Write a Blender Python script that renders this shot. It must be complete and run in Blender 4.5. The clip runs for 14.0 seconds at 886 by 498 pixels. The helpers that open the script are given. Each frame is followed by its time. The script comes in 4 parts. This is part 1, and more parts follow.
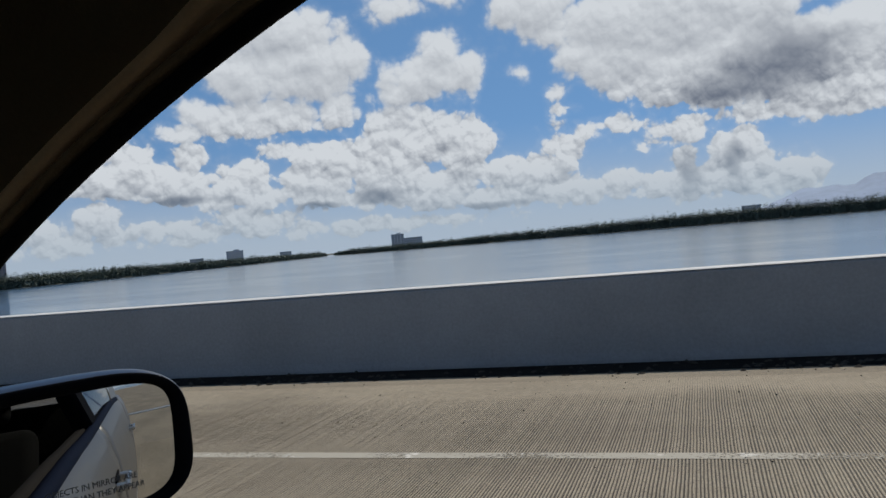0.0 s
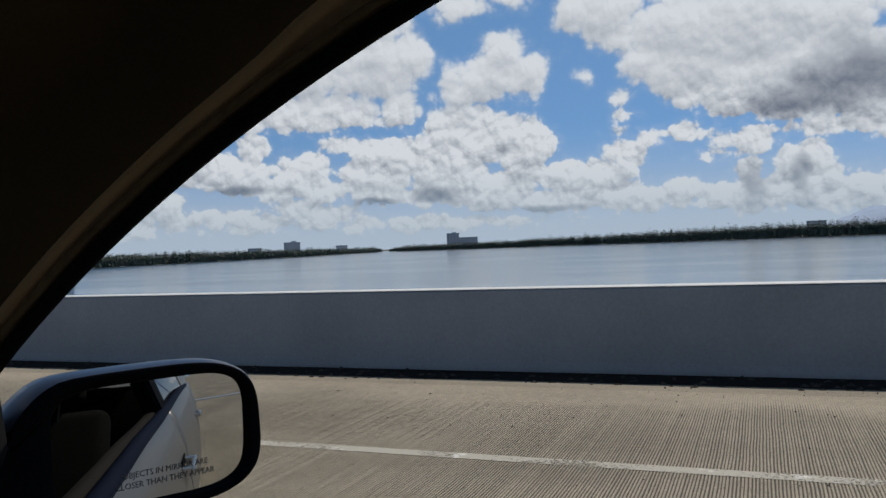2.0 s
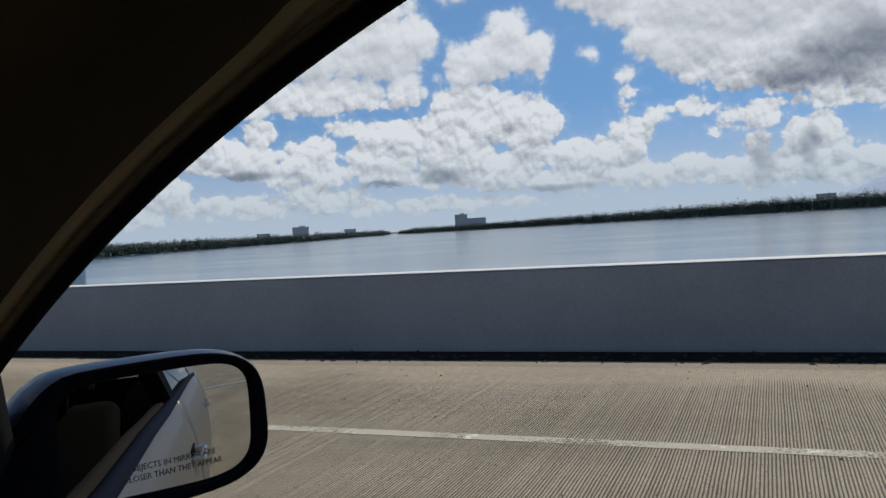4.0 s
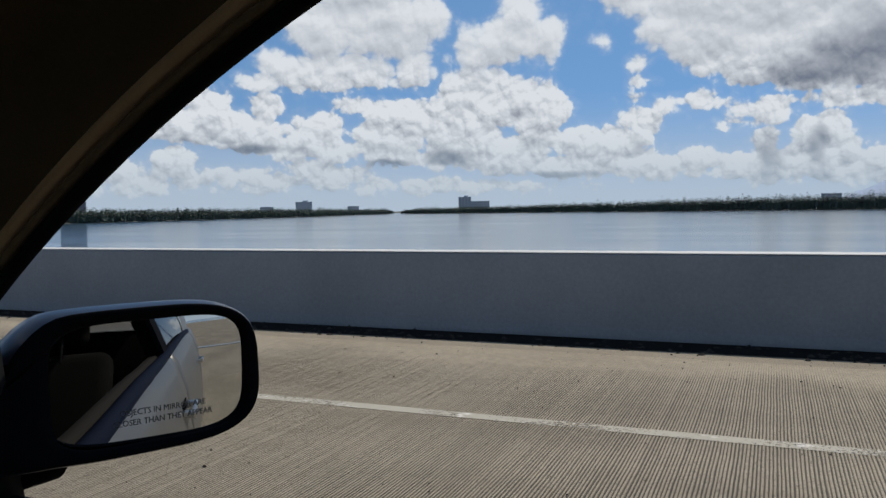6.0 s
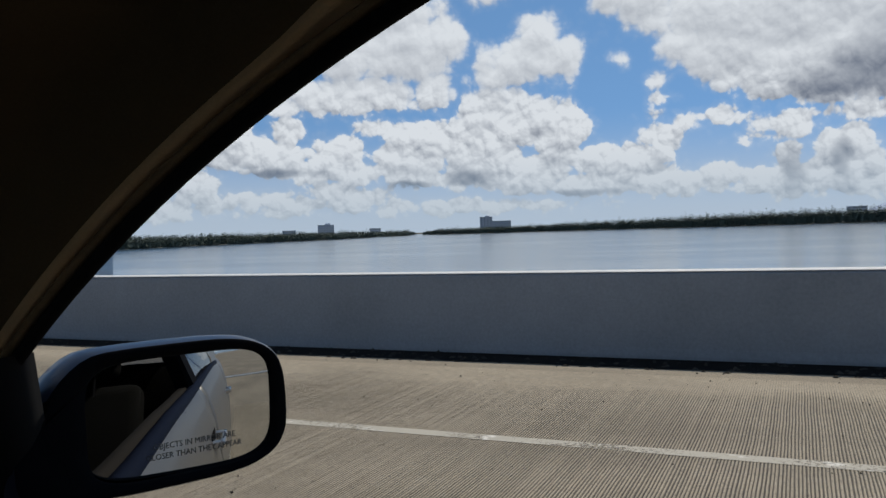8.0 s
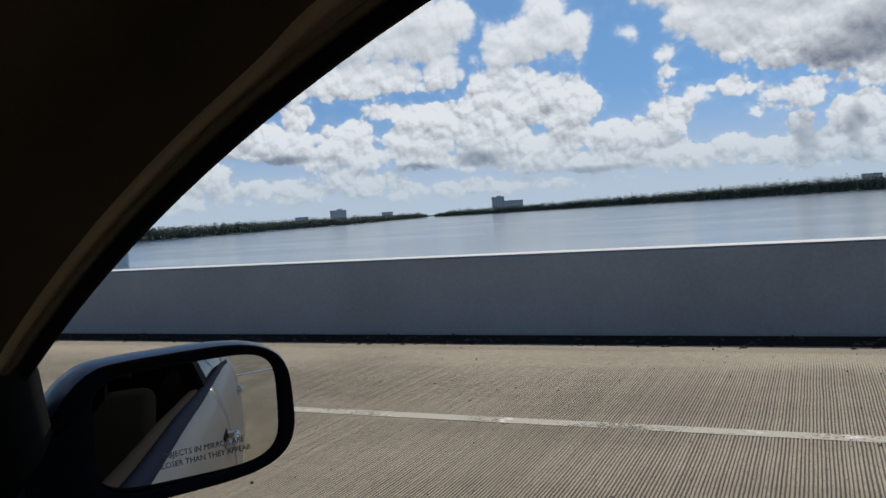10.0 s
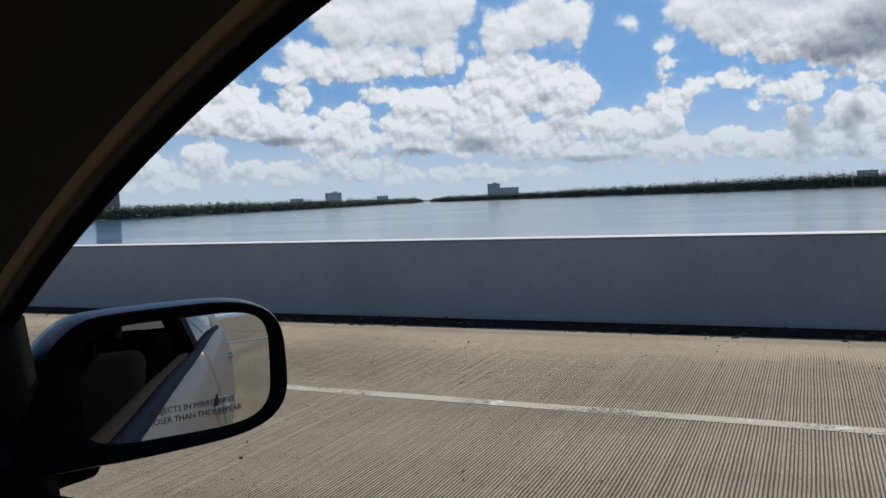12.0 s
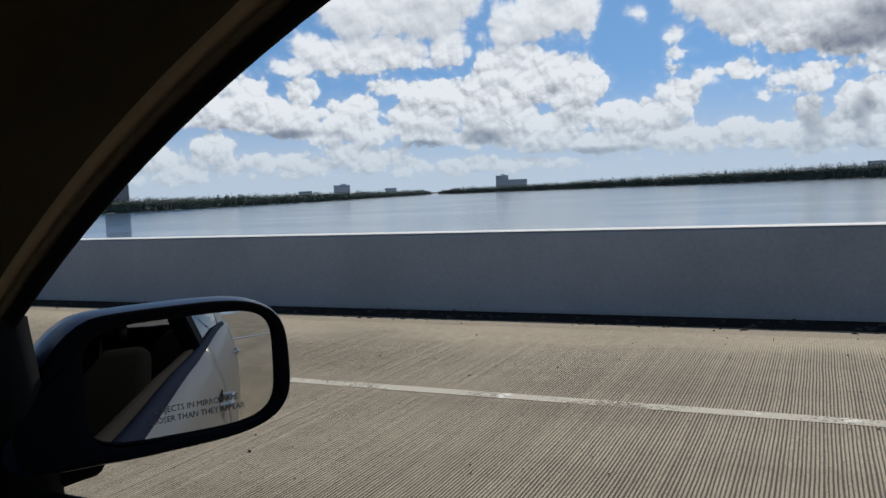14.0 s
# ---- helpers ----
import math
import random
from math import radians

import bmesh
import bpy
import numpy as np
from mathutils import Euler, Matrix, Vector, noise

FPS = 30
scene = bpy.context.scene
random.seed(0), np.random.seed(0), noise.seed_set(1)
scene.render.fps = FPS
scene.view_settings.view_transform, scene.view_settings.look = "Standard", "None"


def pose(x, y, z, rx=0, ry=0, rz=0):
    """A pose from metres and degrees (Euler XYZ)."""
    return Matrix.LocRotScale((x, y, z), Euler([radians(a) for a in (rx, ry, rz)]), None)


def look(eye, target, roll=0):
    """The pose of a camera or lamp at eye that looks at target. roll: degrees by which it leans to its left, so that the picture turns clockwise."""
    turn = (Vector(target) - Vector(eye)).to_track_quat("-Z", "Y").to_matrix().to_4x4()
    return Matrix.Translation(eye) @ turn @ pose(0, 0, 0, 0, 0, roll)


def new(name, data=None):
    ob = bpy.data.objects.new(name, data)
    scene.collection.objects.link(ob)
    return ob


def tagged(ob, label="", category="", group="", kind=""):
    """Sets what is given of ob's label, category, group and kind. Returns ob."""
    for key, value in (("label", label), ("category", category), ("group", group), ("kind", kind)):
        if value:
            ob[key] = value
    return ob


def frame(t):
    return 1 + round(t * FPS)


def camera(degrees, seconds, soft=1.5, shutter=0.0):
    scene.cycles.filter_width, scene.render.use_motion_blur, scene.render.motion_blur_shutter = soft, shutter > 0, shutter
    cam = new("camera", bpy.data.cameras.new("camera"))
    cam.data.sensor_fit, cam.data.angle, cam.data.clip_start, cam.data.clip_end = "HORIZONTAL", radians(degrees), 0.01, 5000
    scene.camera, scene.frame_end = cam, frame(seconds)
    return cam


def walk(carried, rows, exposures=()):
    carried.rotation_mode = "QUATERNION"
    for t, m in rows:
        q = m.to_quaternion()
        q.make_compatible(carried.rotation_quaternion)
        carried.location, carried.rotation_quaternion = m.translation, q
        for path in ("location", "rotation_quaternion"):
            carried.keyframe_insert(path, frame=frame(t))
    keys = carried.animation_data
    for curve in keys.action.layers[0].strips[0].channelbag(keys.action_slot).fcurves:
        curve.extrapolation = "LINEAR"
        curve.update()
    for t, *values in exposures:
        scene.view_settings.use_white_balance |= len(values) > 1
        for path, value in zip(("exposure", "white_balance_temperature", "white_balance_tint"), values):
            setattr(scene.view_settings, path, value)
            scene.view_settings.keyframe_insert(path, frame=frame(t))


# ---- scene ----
from math import sin, cos, pi, tan, atan2, exp

# The car rests on the bridge deck and the camera is held inside it, so the path is the small sway of a held camera.
# Axes: x across the bridge towards the parapet, y along it in the way the car points.
cam = camera(55.0, 14.0, soft=1.5)
PATH = [
    (0.0, 0.011, 0.008, 1.189, -70.31, -0.45, 5.06),
    (0.5, 0.035, -0.005, 1.188, -71.91, -0.80, 3.13),
    (1.0, 0.017, -0.011, 1.214, -70.24, -0.46, 3.49),
    (1.5, -0.006, 0.003, 1.199, -68.47, -0.31, 3.63),
    (2.0, -0.011, 0.015, 1.198, -66.60, -0.21, 2.34),
    (2.5, -0.022, 0.008, 1.210, -65.15, -0.01, 3.14),
    (5.0, 0.010, 0.016, 1.187, -66.56, -2.85, 3.29),
    (5.5, 0.004, 0.008, 1.181, -65.70, -2.80, 1.42),
    (6.0, 0.000, 0.010, 1.181, -65.82, -2.66, 0.88),
    (6.5, -0.002, 0.003, 1.194, -65.34, -2.59, 0.99),
    (7.0, -0.011, -0.013, 1.210, -65.29, -1.31, 1.34),
    (7.5, -0.011, -0.001, 1.194, -65.09, -1.27, 1.37),
    (8.0, -0.020, -0.002, 1.195, -64.37, -1.24, 1.97),
    (8.5, -0.018, -0.012, 1.213, -63.92, -1.25, 2.83),
    (11.0, -0.001, -0.002, 1.211, -63.78, -3.20, 3.93),
    (11.5, 0.003, 0.007, 1.191, -64.30, -3.42, 3.44),
    (12.0, 0.007, 0.006, 1.186, -63.86, -3.43, 2.36),
    (12.5, -0.001, -0.018, 1.219, -63.48, -3.26, 3.04),
    (13.0, -0.004, -0.017, 1.210, -63.08, -3.21, 3.57),
    (13.5, 0.005, -0.002, 1.196, -62.81, -3.38, 3.25),
    (14.0, 0.011, -0.000, 1.192, -63.30, -3.94, 2.55),
]
walk(cam, [(t, pose(x, y, z, 90 + pitch, roll, yaw)) for t, x, y, z, yaw, pitch, roll in PATH],
     exposures=[(0.0, -0.32), (1.0, -0.32), (2.5, -0.26), (5.0, -0.16), (8.5, -0.18), (11.0, -0.03), (14.0, -0.01)])

# ---- world, sun, exposure ----
SUN_EL, SUN_AZ = 52.0, -4.5
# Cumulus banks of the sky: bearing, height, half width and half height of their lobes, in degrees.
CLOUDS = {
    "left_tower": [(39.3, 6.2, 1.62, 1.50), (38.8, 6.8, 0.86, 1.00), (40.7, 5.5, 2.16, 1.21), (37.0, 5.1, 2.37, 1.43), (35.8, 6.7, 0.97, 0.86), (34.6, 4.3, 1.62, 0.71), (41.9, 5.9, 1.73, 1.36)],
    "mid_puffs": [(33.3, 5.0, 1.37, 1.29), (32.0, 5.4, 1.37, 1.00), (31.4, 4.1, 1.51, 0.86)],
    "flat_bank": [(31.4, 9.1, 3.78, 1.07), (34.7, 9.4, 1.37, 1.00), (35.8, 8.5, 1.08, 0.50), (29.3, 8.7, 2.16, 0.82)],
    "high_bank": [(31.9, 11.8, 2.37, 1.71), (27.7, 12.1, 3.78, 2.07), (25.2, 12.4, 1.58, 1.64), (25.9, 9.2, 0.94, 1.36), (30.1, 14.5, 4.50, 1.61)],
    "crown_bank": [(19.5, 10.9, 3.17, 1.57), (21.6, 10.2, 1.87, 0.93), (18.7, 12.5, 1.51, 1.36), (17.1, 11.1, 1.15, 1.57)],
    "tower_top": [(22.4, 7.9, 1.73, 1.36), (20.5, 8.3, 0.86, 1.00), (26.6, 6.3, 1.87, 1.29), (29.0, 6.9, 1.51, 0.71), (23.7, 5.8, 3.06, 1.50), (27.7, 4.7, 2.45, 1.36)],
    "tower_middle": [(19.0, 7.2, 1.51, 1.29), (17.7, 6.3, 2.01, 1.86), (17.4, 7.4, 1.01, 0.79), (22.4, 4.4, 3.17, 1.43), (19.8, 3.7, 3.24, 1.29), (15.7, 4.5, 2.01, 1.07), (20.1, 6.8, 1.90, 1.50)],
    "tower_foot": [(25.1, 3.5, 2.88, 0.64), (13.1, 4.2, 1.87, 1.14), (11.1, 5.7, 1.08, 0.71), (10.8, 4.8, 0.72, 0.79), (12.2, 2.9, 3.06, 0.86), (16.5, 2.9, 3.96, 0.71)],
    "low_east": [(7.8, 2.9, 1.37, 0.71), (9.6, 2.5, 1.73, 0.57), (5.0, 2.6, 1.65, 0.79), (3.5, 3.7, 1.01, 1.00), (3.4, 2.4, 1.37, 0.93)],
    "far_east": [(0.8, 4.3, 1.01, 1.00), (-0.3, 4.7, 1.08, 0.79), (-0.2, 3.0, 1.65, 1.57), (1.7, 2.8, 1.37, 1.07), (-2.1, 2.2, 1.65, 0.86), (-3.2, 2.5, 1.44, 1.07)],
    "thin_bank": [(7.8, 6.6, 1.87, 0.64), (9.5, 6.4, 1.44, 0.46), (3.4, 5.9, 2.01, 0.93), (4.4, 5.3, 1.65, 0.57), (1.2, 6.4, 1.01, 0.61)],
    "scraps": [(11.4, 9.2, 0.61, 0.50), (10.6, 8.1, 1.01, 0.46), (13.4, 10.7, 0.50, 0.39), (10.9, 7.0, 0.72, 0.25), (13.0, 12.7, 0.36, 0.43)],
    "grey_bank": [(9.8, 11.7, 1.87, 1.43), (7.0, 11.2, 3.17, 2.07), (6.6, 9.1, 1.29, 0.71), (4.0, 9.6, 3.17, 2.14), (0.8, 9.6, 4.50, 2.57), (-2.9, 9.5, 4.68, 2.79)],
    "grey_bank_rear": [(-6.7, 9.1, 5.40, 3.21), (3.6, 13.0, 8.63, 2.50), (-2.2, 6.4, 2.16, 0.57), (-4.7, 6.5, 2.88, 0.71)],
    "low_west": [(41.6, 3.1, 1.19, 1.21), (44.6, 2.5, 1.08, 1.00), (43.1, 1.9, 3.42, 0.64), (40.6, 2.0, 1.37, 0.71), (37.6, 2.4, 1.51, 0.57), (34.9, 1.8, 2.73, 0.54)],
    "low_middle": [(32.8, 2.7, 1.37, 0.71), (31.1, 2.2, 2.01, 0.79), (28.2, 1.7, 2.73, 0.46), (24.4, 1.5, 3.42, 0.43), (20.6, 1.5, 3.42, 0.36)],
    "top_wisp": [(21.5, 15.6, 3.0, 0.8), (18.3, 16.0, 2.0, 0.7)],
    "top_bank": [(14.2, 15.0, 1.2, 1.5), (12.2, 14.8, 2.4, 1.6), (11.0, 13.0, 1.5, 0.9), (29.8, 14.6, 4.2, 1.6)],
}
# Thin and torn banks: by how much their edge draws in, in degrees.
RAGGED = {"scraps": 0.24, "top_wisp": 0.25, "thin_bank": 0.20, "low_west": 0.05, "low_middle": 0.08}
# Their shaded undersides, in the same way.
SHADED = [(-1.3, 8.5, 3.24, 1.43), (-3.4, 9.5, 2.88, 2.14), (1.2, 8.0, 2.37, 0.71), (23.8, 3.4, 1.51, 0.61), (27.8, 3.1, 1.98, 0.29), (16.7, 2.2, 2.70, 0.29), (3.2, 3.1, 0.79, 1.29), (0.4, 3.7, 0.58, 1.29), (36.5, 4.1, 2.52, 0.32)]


def link(tree, a, b):
    tree.links.new(a, b)


def mathn(tree, op, a, b=None, c=None, clamp=False):
    n = tree.nodes.new("ShaderNodeMath")
    n.operation, n.use_clamp = op, clamp
    for i, v in enumerate((a, b, c)):
        if v is None:
            continue
        if isinstance(v, (int, float)):
            n.inputs[i].default_value = v
        else:
            tree.links.new(v, n.inputs[i])
    return n.outputs[0]


def vecn(tree, op, a, b=None, c=None):
    n = tree.nodes.new("ShaderNodeVectorMath")
    n.operation = op
    for i, v in enumerate((a, b, c)):
        if v is None:
            continue
        if isinstance(v, (tuple, list)):
            n.inputs[i].default_value = v
        else:
            tree.links.new(v, n.inputs[i])
    return n.outputs["Value"] if op in ("LENGTH", "DOT_PRODUCT") else n.outputs[0]


def ramp(tree, fac, lo, hi, a=0.0, b=1.0, smooth=True):
    n = tree.nodes.new("ShaderNodeMapRange")
    n.interpolation_type = "SMOOTHSTEP" if smooth else "LINEAR"
    n.clamp = True if not smooth else n.clamp
    for i, v in zip((1, 2, 3, 4), (lo, hi, a, b)):
        n.inputs[i].default_value = v
    tree.links.new(fac, n.inputs[0])
    return n.outputs[0]


def mixc(tree, fac, a, b):
    n = tree.nodes.new("ShaderNodeMix")
    n.data_type = "RGBA"
    for s, v in ((n.inputs[0], fac), (n.inputs[6], a), (n.inputs[7], b)):
        if isinstance(v, (int, float)):
            s.default_value = v
        elif isinstance(v, (tuple, list)):
            s.default_value = (*v, 1.0)[:4]
        else:
            tree.links.new(v, s)
    return n.outputs[2]


def noisen(tree, vec, scale, detail=4.0, rough=0.55, dims="3D"):
    n = tree.nodes.new("ShaderNodeTexNoise")
    n.noise_dimensions = dims
    n.inputs["Scale"].default_value = scale
    n.inputs["Detail"].default_value = detail
    n.inputs["Roughness"].default_value = rough
    if vec is not None:
        tree.links.new(vec, n.inputs["Vector"])
    return n.outputs[0], n.outputs[1]


def puff_group():
    """Cauliflower heads of three sizes, in degrees of height over the bank's mean outline."""
    g = bpy.data.node_groups.new("cloud_puffs", "ShaderNodeTree")
    g.interface.new_socket("Place", in_out="INPUT", socket_type="NodeSocketVector")
    g.interface.new_socket("Height", in_out="OUTPUT", socket_type="NodeSocketFloat")
    gi, go = g.nodes.new("NodeGroupInput"), g.nodes.new("NodeGroupOutput")
    _, wc = noisen(g, gi.outputs[0], 0.8, 2.0, 0.5)
    p = vecn(g, "ADD", gi.outputs[0], vecn(g, "MULTIPLY", vecn(g, "SUBTRACT", wc, (0.5, 0.5, 0.5)), (0.9, 0.7, 0.0)))
    total = None
    for scale, amount, soft in ((0.50, 0.80, 0.30), (1.15, 0.46, 0.3), (2.6, 0.22, 0.3), (6.0, 0.05, 0.2)):
        vo = g.nodes.new("ShaderNodeTexVoronoi")
        vo.voronoi_dimensions, vo.feature = "2D", "SMOOTH_F1"
        vo.inputs["Smoothness"].default_value = soft
        vo.inputs["Scale"].default_value = scale
        link(g, p, vo.inputs["Vector"])
        h = mathn(g, "MULTIPLY", mathn(g, "SUBTRACT", 0.42, mathn(g, "POWER", vo.outputs["Distance"], 1.4)), amount)
        total = h if total is None else mathn(g, "ADD", total, h)
    link(g, total, go.inputs[0])
    return g


def cloud_group():
    """How far inside a bank's mean outline a place of the sky lies, in degrees."""
    g = bpy.data.node_groups.new("cloud_field", "ShaderNodeTree")
    g.interface.new_socket("Place", in_out="INPUT", socket_type="NodeSocketVector")
    g.interface.new_socket("Inside", in_out="OUTPUT", socket_type="NodeSocketFloat")
    gi, go = g.nodes.new("NodeGroupInput"), g.nodes.new("NodeGroupOutput")
    p0 = gi.outputs[0]
    _, wc = noisen(g, p0, 0.35, 3.0, 0.55)
    p = vecn(g, "ADD", p0, vecn(g, "MULTIPLY", vecn(g, "SUBTRACT", wc, (0.5, 0.5, 0.5)), (1.1, 0.8, 0.0)))
    d = None
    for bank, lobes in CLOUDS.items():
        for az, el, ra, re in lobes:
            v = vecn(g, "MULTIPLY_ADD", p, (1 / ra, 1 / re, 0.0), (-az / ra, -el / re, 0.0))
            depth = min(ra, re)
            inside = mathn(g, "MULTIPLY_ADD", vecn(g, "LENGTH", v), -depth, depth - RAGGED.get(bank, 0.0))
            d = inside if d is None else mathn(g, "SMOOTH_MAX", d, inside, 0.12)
    # beyond the banks in view the sky goes on with scattered cloud
    sc, _ = noisen(g, p, 0.085, 3.0, 0.5)
    scat = ramp(g, sc, 0.48, 0.72, -1.6, 1.6, smooth=False)
    s = g.nodes.new("ShaderNodeSeparateXYZ")
    link(g, p0, s.inputs[0])
    away = ramp(g, mathn(g, "ABSOLUTE", mathn(g, "SUBTRACT", s.outputs[0], 18.0)), 34.0, 42.0)
    free = mathn(g, "MAXIMUM", away, ramp(g, s.outputs[1], 16.5, 21.0))
    scat = mathn(g, "SUBTRACT", scat, mathn(g, "MULTIPLY", mathn(g, "SUBTRACT", 1.0, free), 4.0))
    link(g, mathn(g, "SMOOTH_MAX", d, scat, 0.3), go.inputs[0])
    return g


def build_world():
    w = bpy.data.worlds.new("world")
    scene.world = w
    w.use_nodes = True
    t = w.node_tree
    t.nodes.clear()
    out = t.nodes.new("ShaderNodeOutputWorld")
    tc = t.nodes.new("ShaderNodeTexCoord")
    sep = t.nodes.new("ShaderNodeSeparateXYZ")
    link(t, tc.outputs["Generated"], sep.inputs[0])
    az = mathn(t, "MULTIPLY", mathn(t, "ARCTAN2", sep.outputs[1], sep.outputs[0]), 180 / pi)
    el = mathn(t, "MULTIPLY", mathn(t, "ARCSINE", sep.outputs[2]), 180 / pi)
    comb = t.nodes.new("ShaderNodeCombineXYZ")
    link(t, az, comb.inputs[0])
    link(t, el, comb.inputs[1])
    lobes, heads = cloud_group(), puff_group()

    def field(tree, offset):
        n = t.nodes.new("ShaderNodeGroup")
        n.node_tree = tree
        link(t, comb.outputs[0] if offset is None else vecn(t, "ADD", comb.outputs[0], offset), n.inputs[0])
        return n.outputs[0]

    inside, above = field(lobes, None), field(lobes, (-0.25, 0.9, 0.0))
    puff, puff_up, puff_near = field(heads, None), field(heads, (-0.13, 0.34, 0.0)), field(heads, (-0.04, 0.11, 0.0))
    fray, _ = noisen(t, comb.outputs[0], 2.2, 4.0, 0.6)
    body = mathn(t, "ADD", inside, puff)
    body = mathn(t, "ADD", body, mathn(t, "MULTIPLY", mathn(t, "SUBTRACT", fray, 0.5), 0.22))
    body = mathn(t, "ADD", body, 0.04)
    # nearer, higher banks are smooth and soft-edged
    soft = ramp(t, el, 7.6, 10.5)
    crisp = mathn(t, "ADD", mathn(t, "MULTIPLY", ramp(t, body, -0.03, 0.20), 0.80), mathn(t, "MULTIPLY", ramp(t, body, -0.5, 0.4), 0.20))
    misty = mathn(t, "ADD", mathn(t, "MULTIPLY", ramp(t, body, -0.16, 0.42), 0.75), mathn(t, "MULTIPLY", ramp(t, body, -0.6, 0.7), 0.25))
    alpha = mathn(t, "ADD", mathn(t, "MULTIPLY", crisp, mathn(t, "SUBTRACT", 1.0, soft)), mathn(t, "MULTIPLY", misty, soft))
    # thick parts that stand in their own shade
    dk = None
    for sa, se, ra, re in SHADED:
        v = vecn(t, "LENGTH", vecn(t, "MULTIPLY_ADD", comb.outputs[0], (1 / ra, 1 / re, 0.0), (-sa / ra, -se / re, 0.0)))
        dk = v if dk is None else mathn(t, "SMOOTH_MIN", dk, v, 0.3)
    wob, _ = noisen(t, comb.outputs[0], 0.55, 3.0, 0.5)
    dk = ramp(t, mathn(t, "ADD", dk, mathn(t, "MULTIPLY", mathn(t, "SUBTRACT", wob, 0.5), 1.2)), 0.35, 1.5, 1.0, 0.0)
    # light from above: heads are bright on top, creases and bellies are grey
    heads_lit = mathn(t, "ADD", mathn(t, "MULTIPLY", mathn(t, "SUBTRACT", puff, puff_up), 0.60), mathn(t, "MULTIPLY", mathn(t, "SUBTRACT", puff, puff_near), 0.55))
    bank_lit = mathn(t, "SUBTRACT", mathn(t, "MINIMUM", inside, 1.3), mathn(t, "MINIMUM", above, 1.3))
    heads_lit = mathn(t, "MULTIPLY", heads_lit, mathn(t, "SUBTRACT", 1.0, mathn(t, "MULTIPLY", soft, 0.62)))
    lit = mathn(t, "ADD", 0.745, mathn(t, "MULTIPLY", heads_lit, mathn(t, "SUBTRACT", 1.0, mathn(t, "MULTIPLY", dk, 0.6))))
    lit = mathn(t, "ADD", lit, mathn(t, "MULTIPLY", bank_lit, 0.18))
    lit = mathn(t, "SUBTRACT", lit, mathn(t, "MULTIPLY", ramp(t, body, 0.4, 1.8), 0.07))
    lit = mathn(t, "SUBTRACT", lit, mathn(t, "MULTIPLY", dk, 0.40))
    lit = mathn(t, "ADD", lit, mathn(t, "MULTIPLY", mathn(t, "SUBTRACT", wob, 0.5), 0.14))
    lit = mathn(t, "MINIMUM", mathn(t, "MAXIMUM", lit, 0.12), 0.98)
    shade = ramp(t, lit, 0.12, 0.86, smooth=False)
    ccol = mixc(t, shade, (0.165, 0.20, 0.275), (0.85, 0.90, 0.955))
    # distant air: low banks fade into a pale veil
    veil = ramp(t, el, 0.0, 6.5, 1.0, 0.0)
    ccol = mixc(t, mathn(t, "MULTIPLY", veil, 0.6), ccol, (0.42, 0.54, 0.66))
    sky = t.nodes.new("ShaderNodeTexSky")
    sky.sky_type, sky.sun_disc = "NISHITA", False
    sky.sun_elevation, sky.sun_rotation = radians(SUN_EL), radians(90 - SUN_AZ)
    sky.air_density, sky.dust_density, sky.ozone_density = 1.0, 0.0, 2.5
    link(t, vecn(t, "NORMALIZE", vecn(t, "ADD", tc.outputs["Generated"], (0.0, 0.0, 0.32))), sky.inputs[0])
    b1 = t.nodes.new("ShaderNodeBackground")
    b1.inputs[1].default_value = 0.115
    hs = t.nodes.new("ShaderNodeHueSaturation")
    hs.inputs["Saturation"].default_value = 1.10
    hs.inputs["Hue"].default_value = 0.494
    link(t, sky.outputs[0], hs.inputs["Color"])
    link(t, hs.outputs[0], b1.inputs[0])
    b2 = t.nodes.new("ShaderNodeBackground")
    b2.inputs[1].default_value = 0.915
    link(t, ccol, b2.inputs[0])
    mx = t.nodes.new("ShaderNodeMixShader")
    link(t, alpha, mx.inputs[0])
    link(t, b2.outputs[0], mx.inputs[2])
    b3 = t.nodes.new("ShaderNodeBackground")
    b3.inputs[0].default_value = (0.50, 0.59, 0.69, 1)
    mv = t.nodes.new("ShaderNodeMixShader")
    link(t, ramp(t, el, 0.0, 8.0, 0.9, 0.0), mv.inputs[0])
    link(t, b1.outputs[0], mv.inputs[1])
    link(t, b3.outputs[0], mv.inputs[2])
    link(t, mv.outputs[0], mx.inputs[1])
    link(t, mx.outputs[0], out.inputs[0])


build_world()
sun = new("sun", bpy.data.lights.new("sun", "SUN"))
sun.data.energy, sun.data.angle, sun.data.color = 3.6, radians(0.5), (1.0, 0.94, 0.85)
e, a = radians(SUN_EL), radians(SUN_AZ)
sun.matrix_world = look((cos(e) * cos(a) * 50, cos(e) * sin(a) * 50, sin(e) * 50), (0, 0, 0))

# ---- materials ----


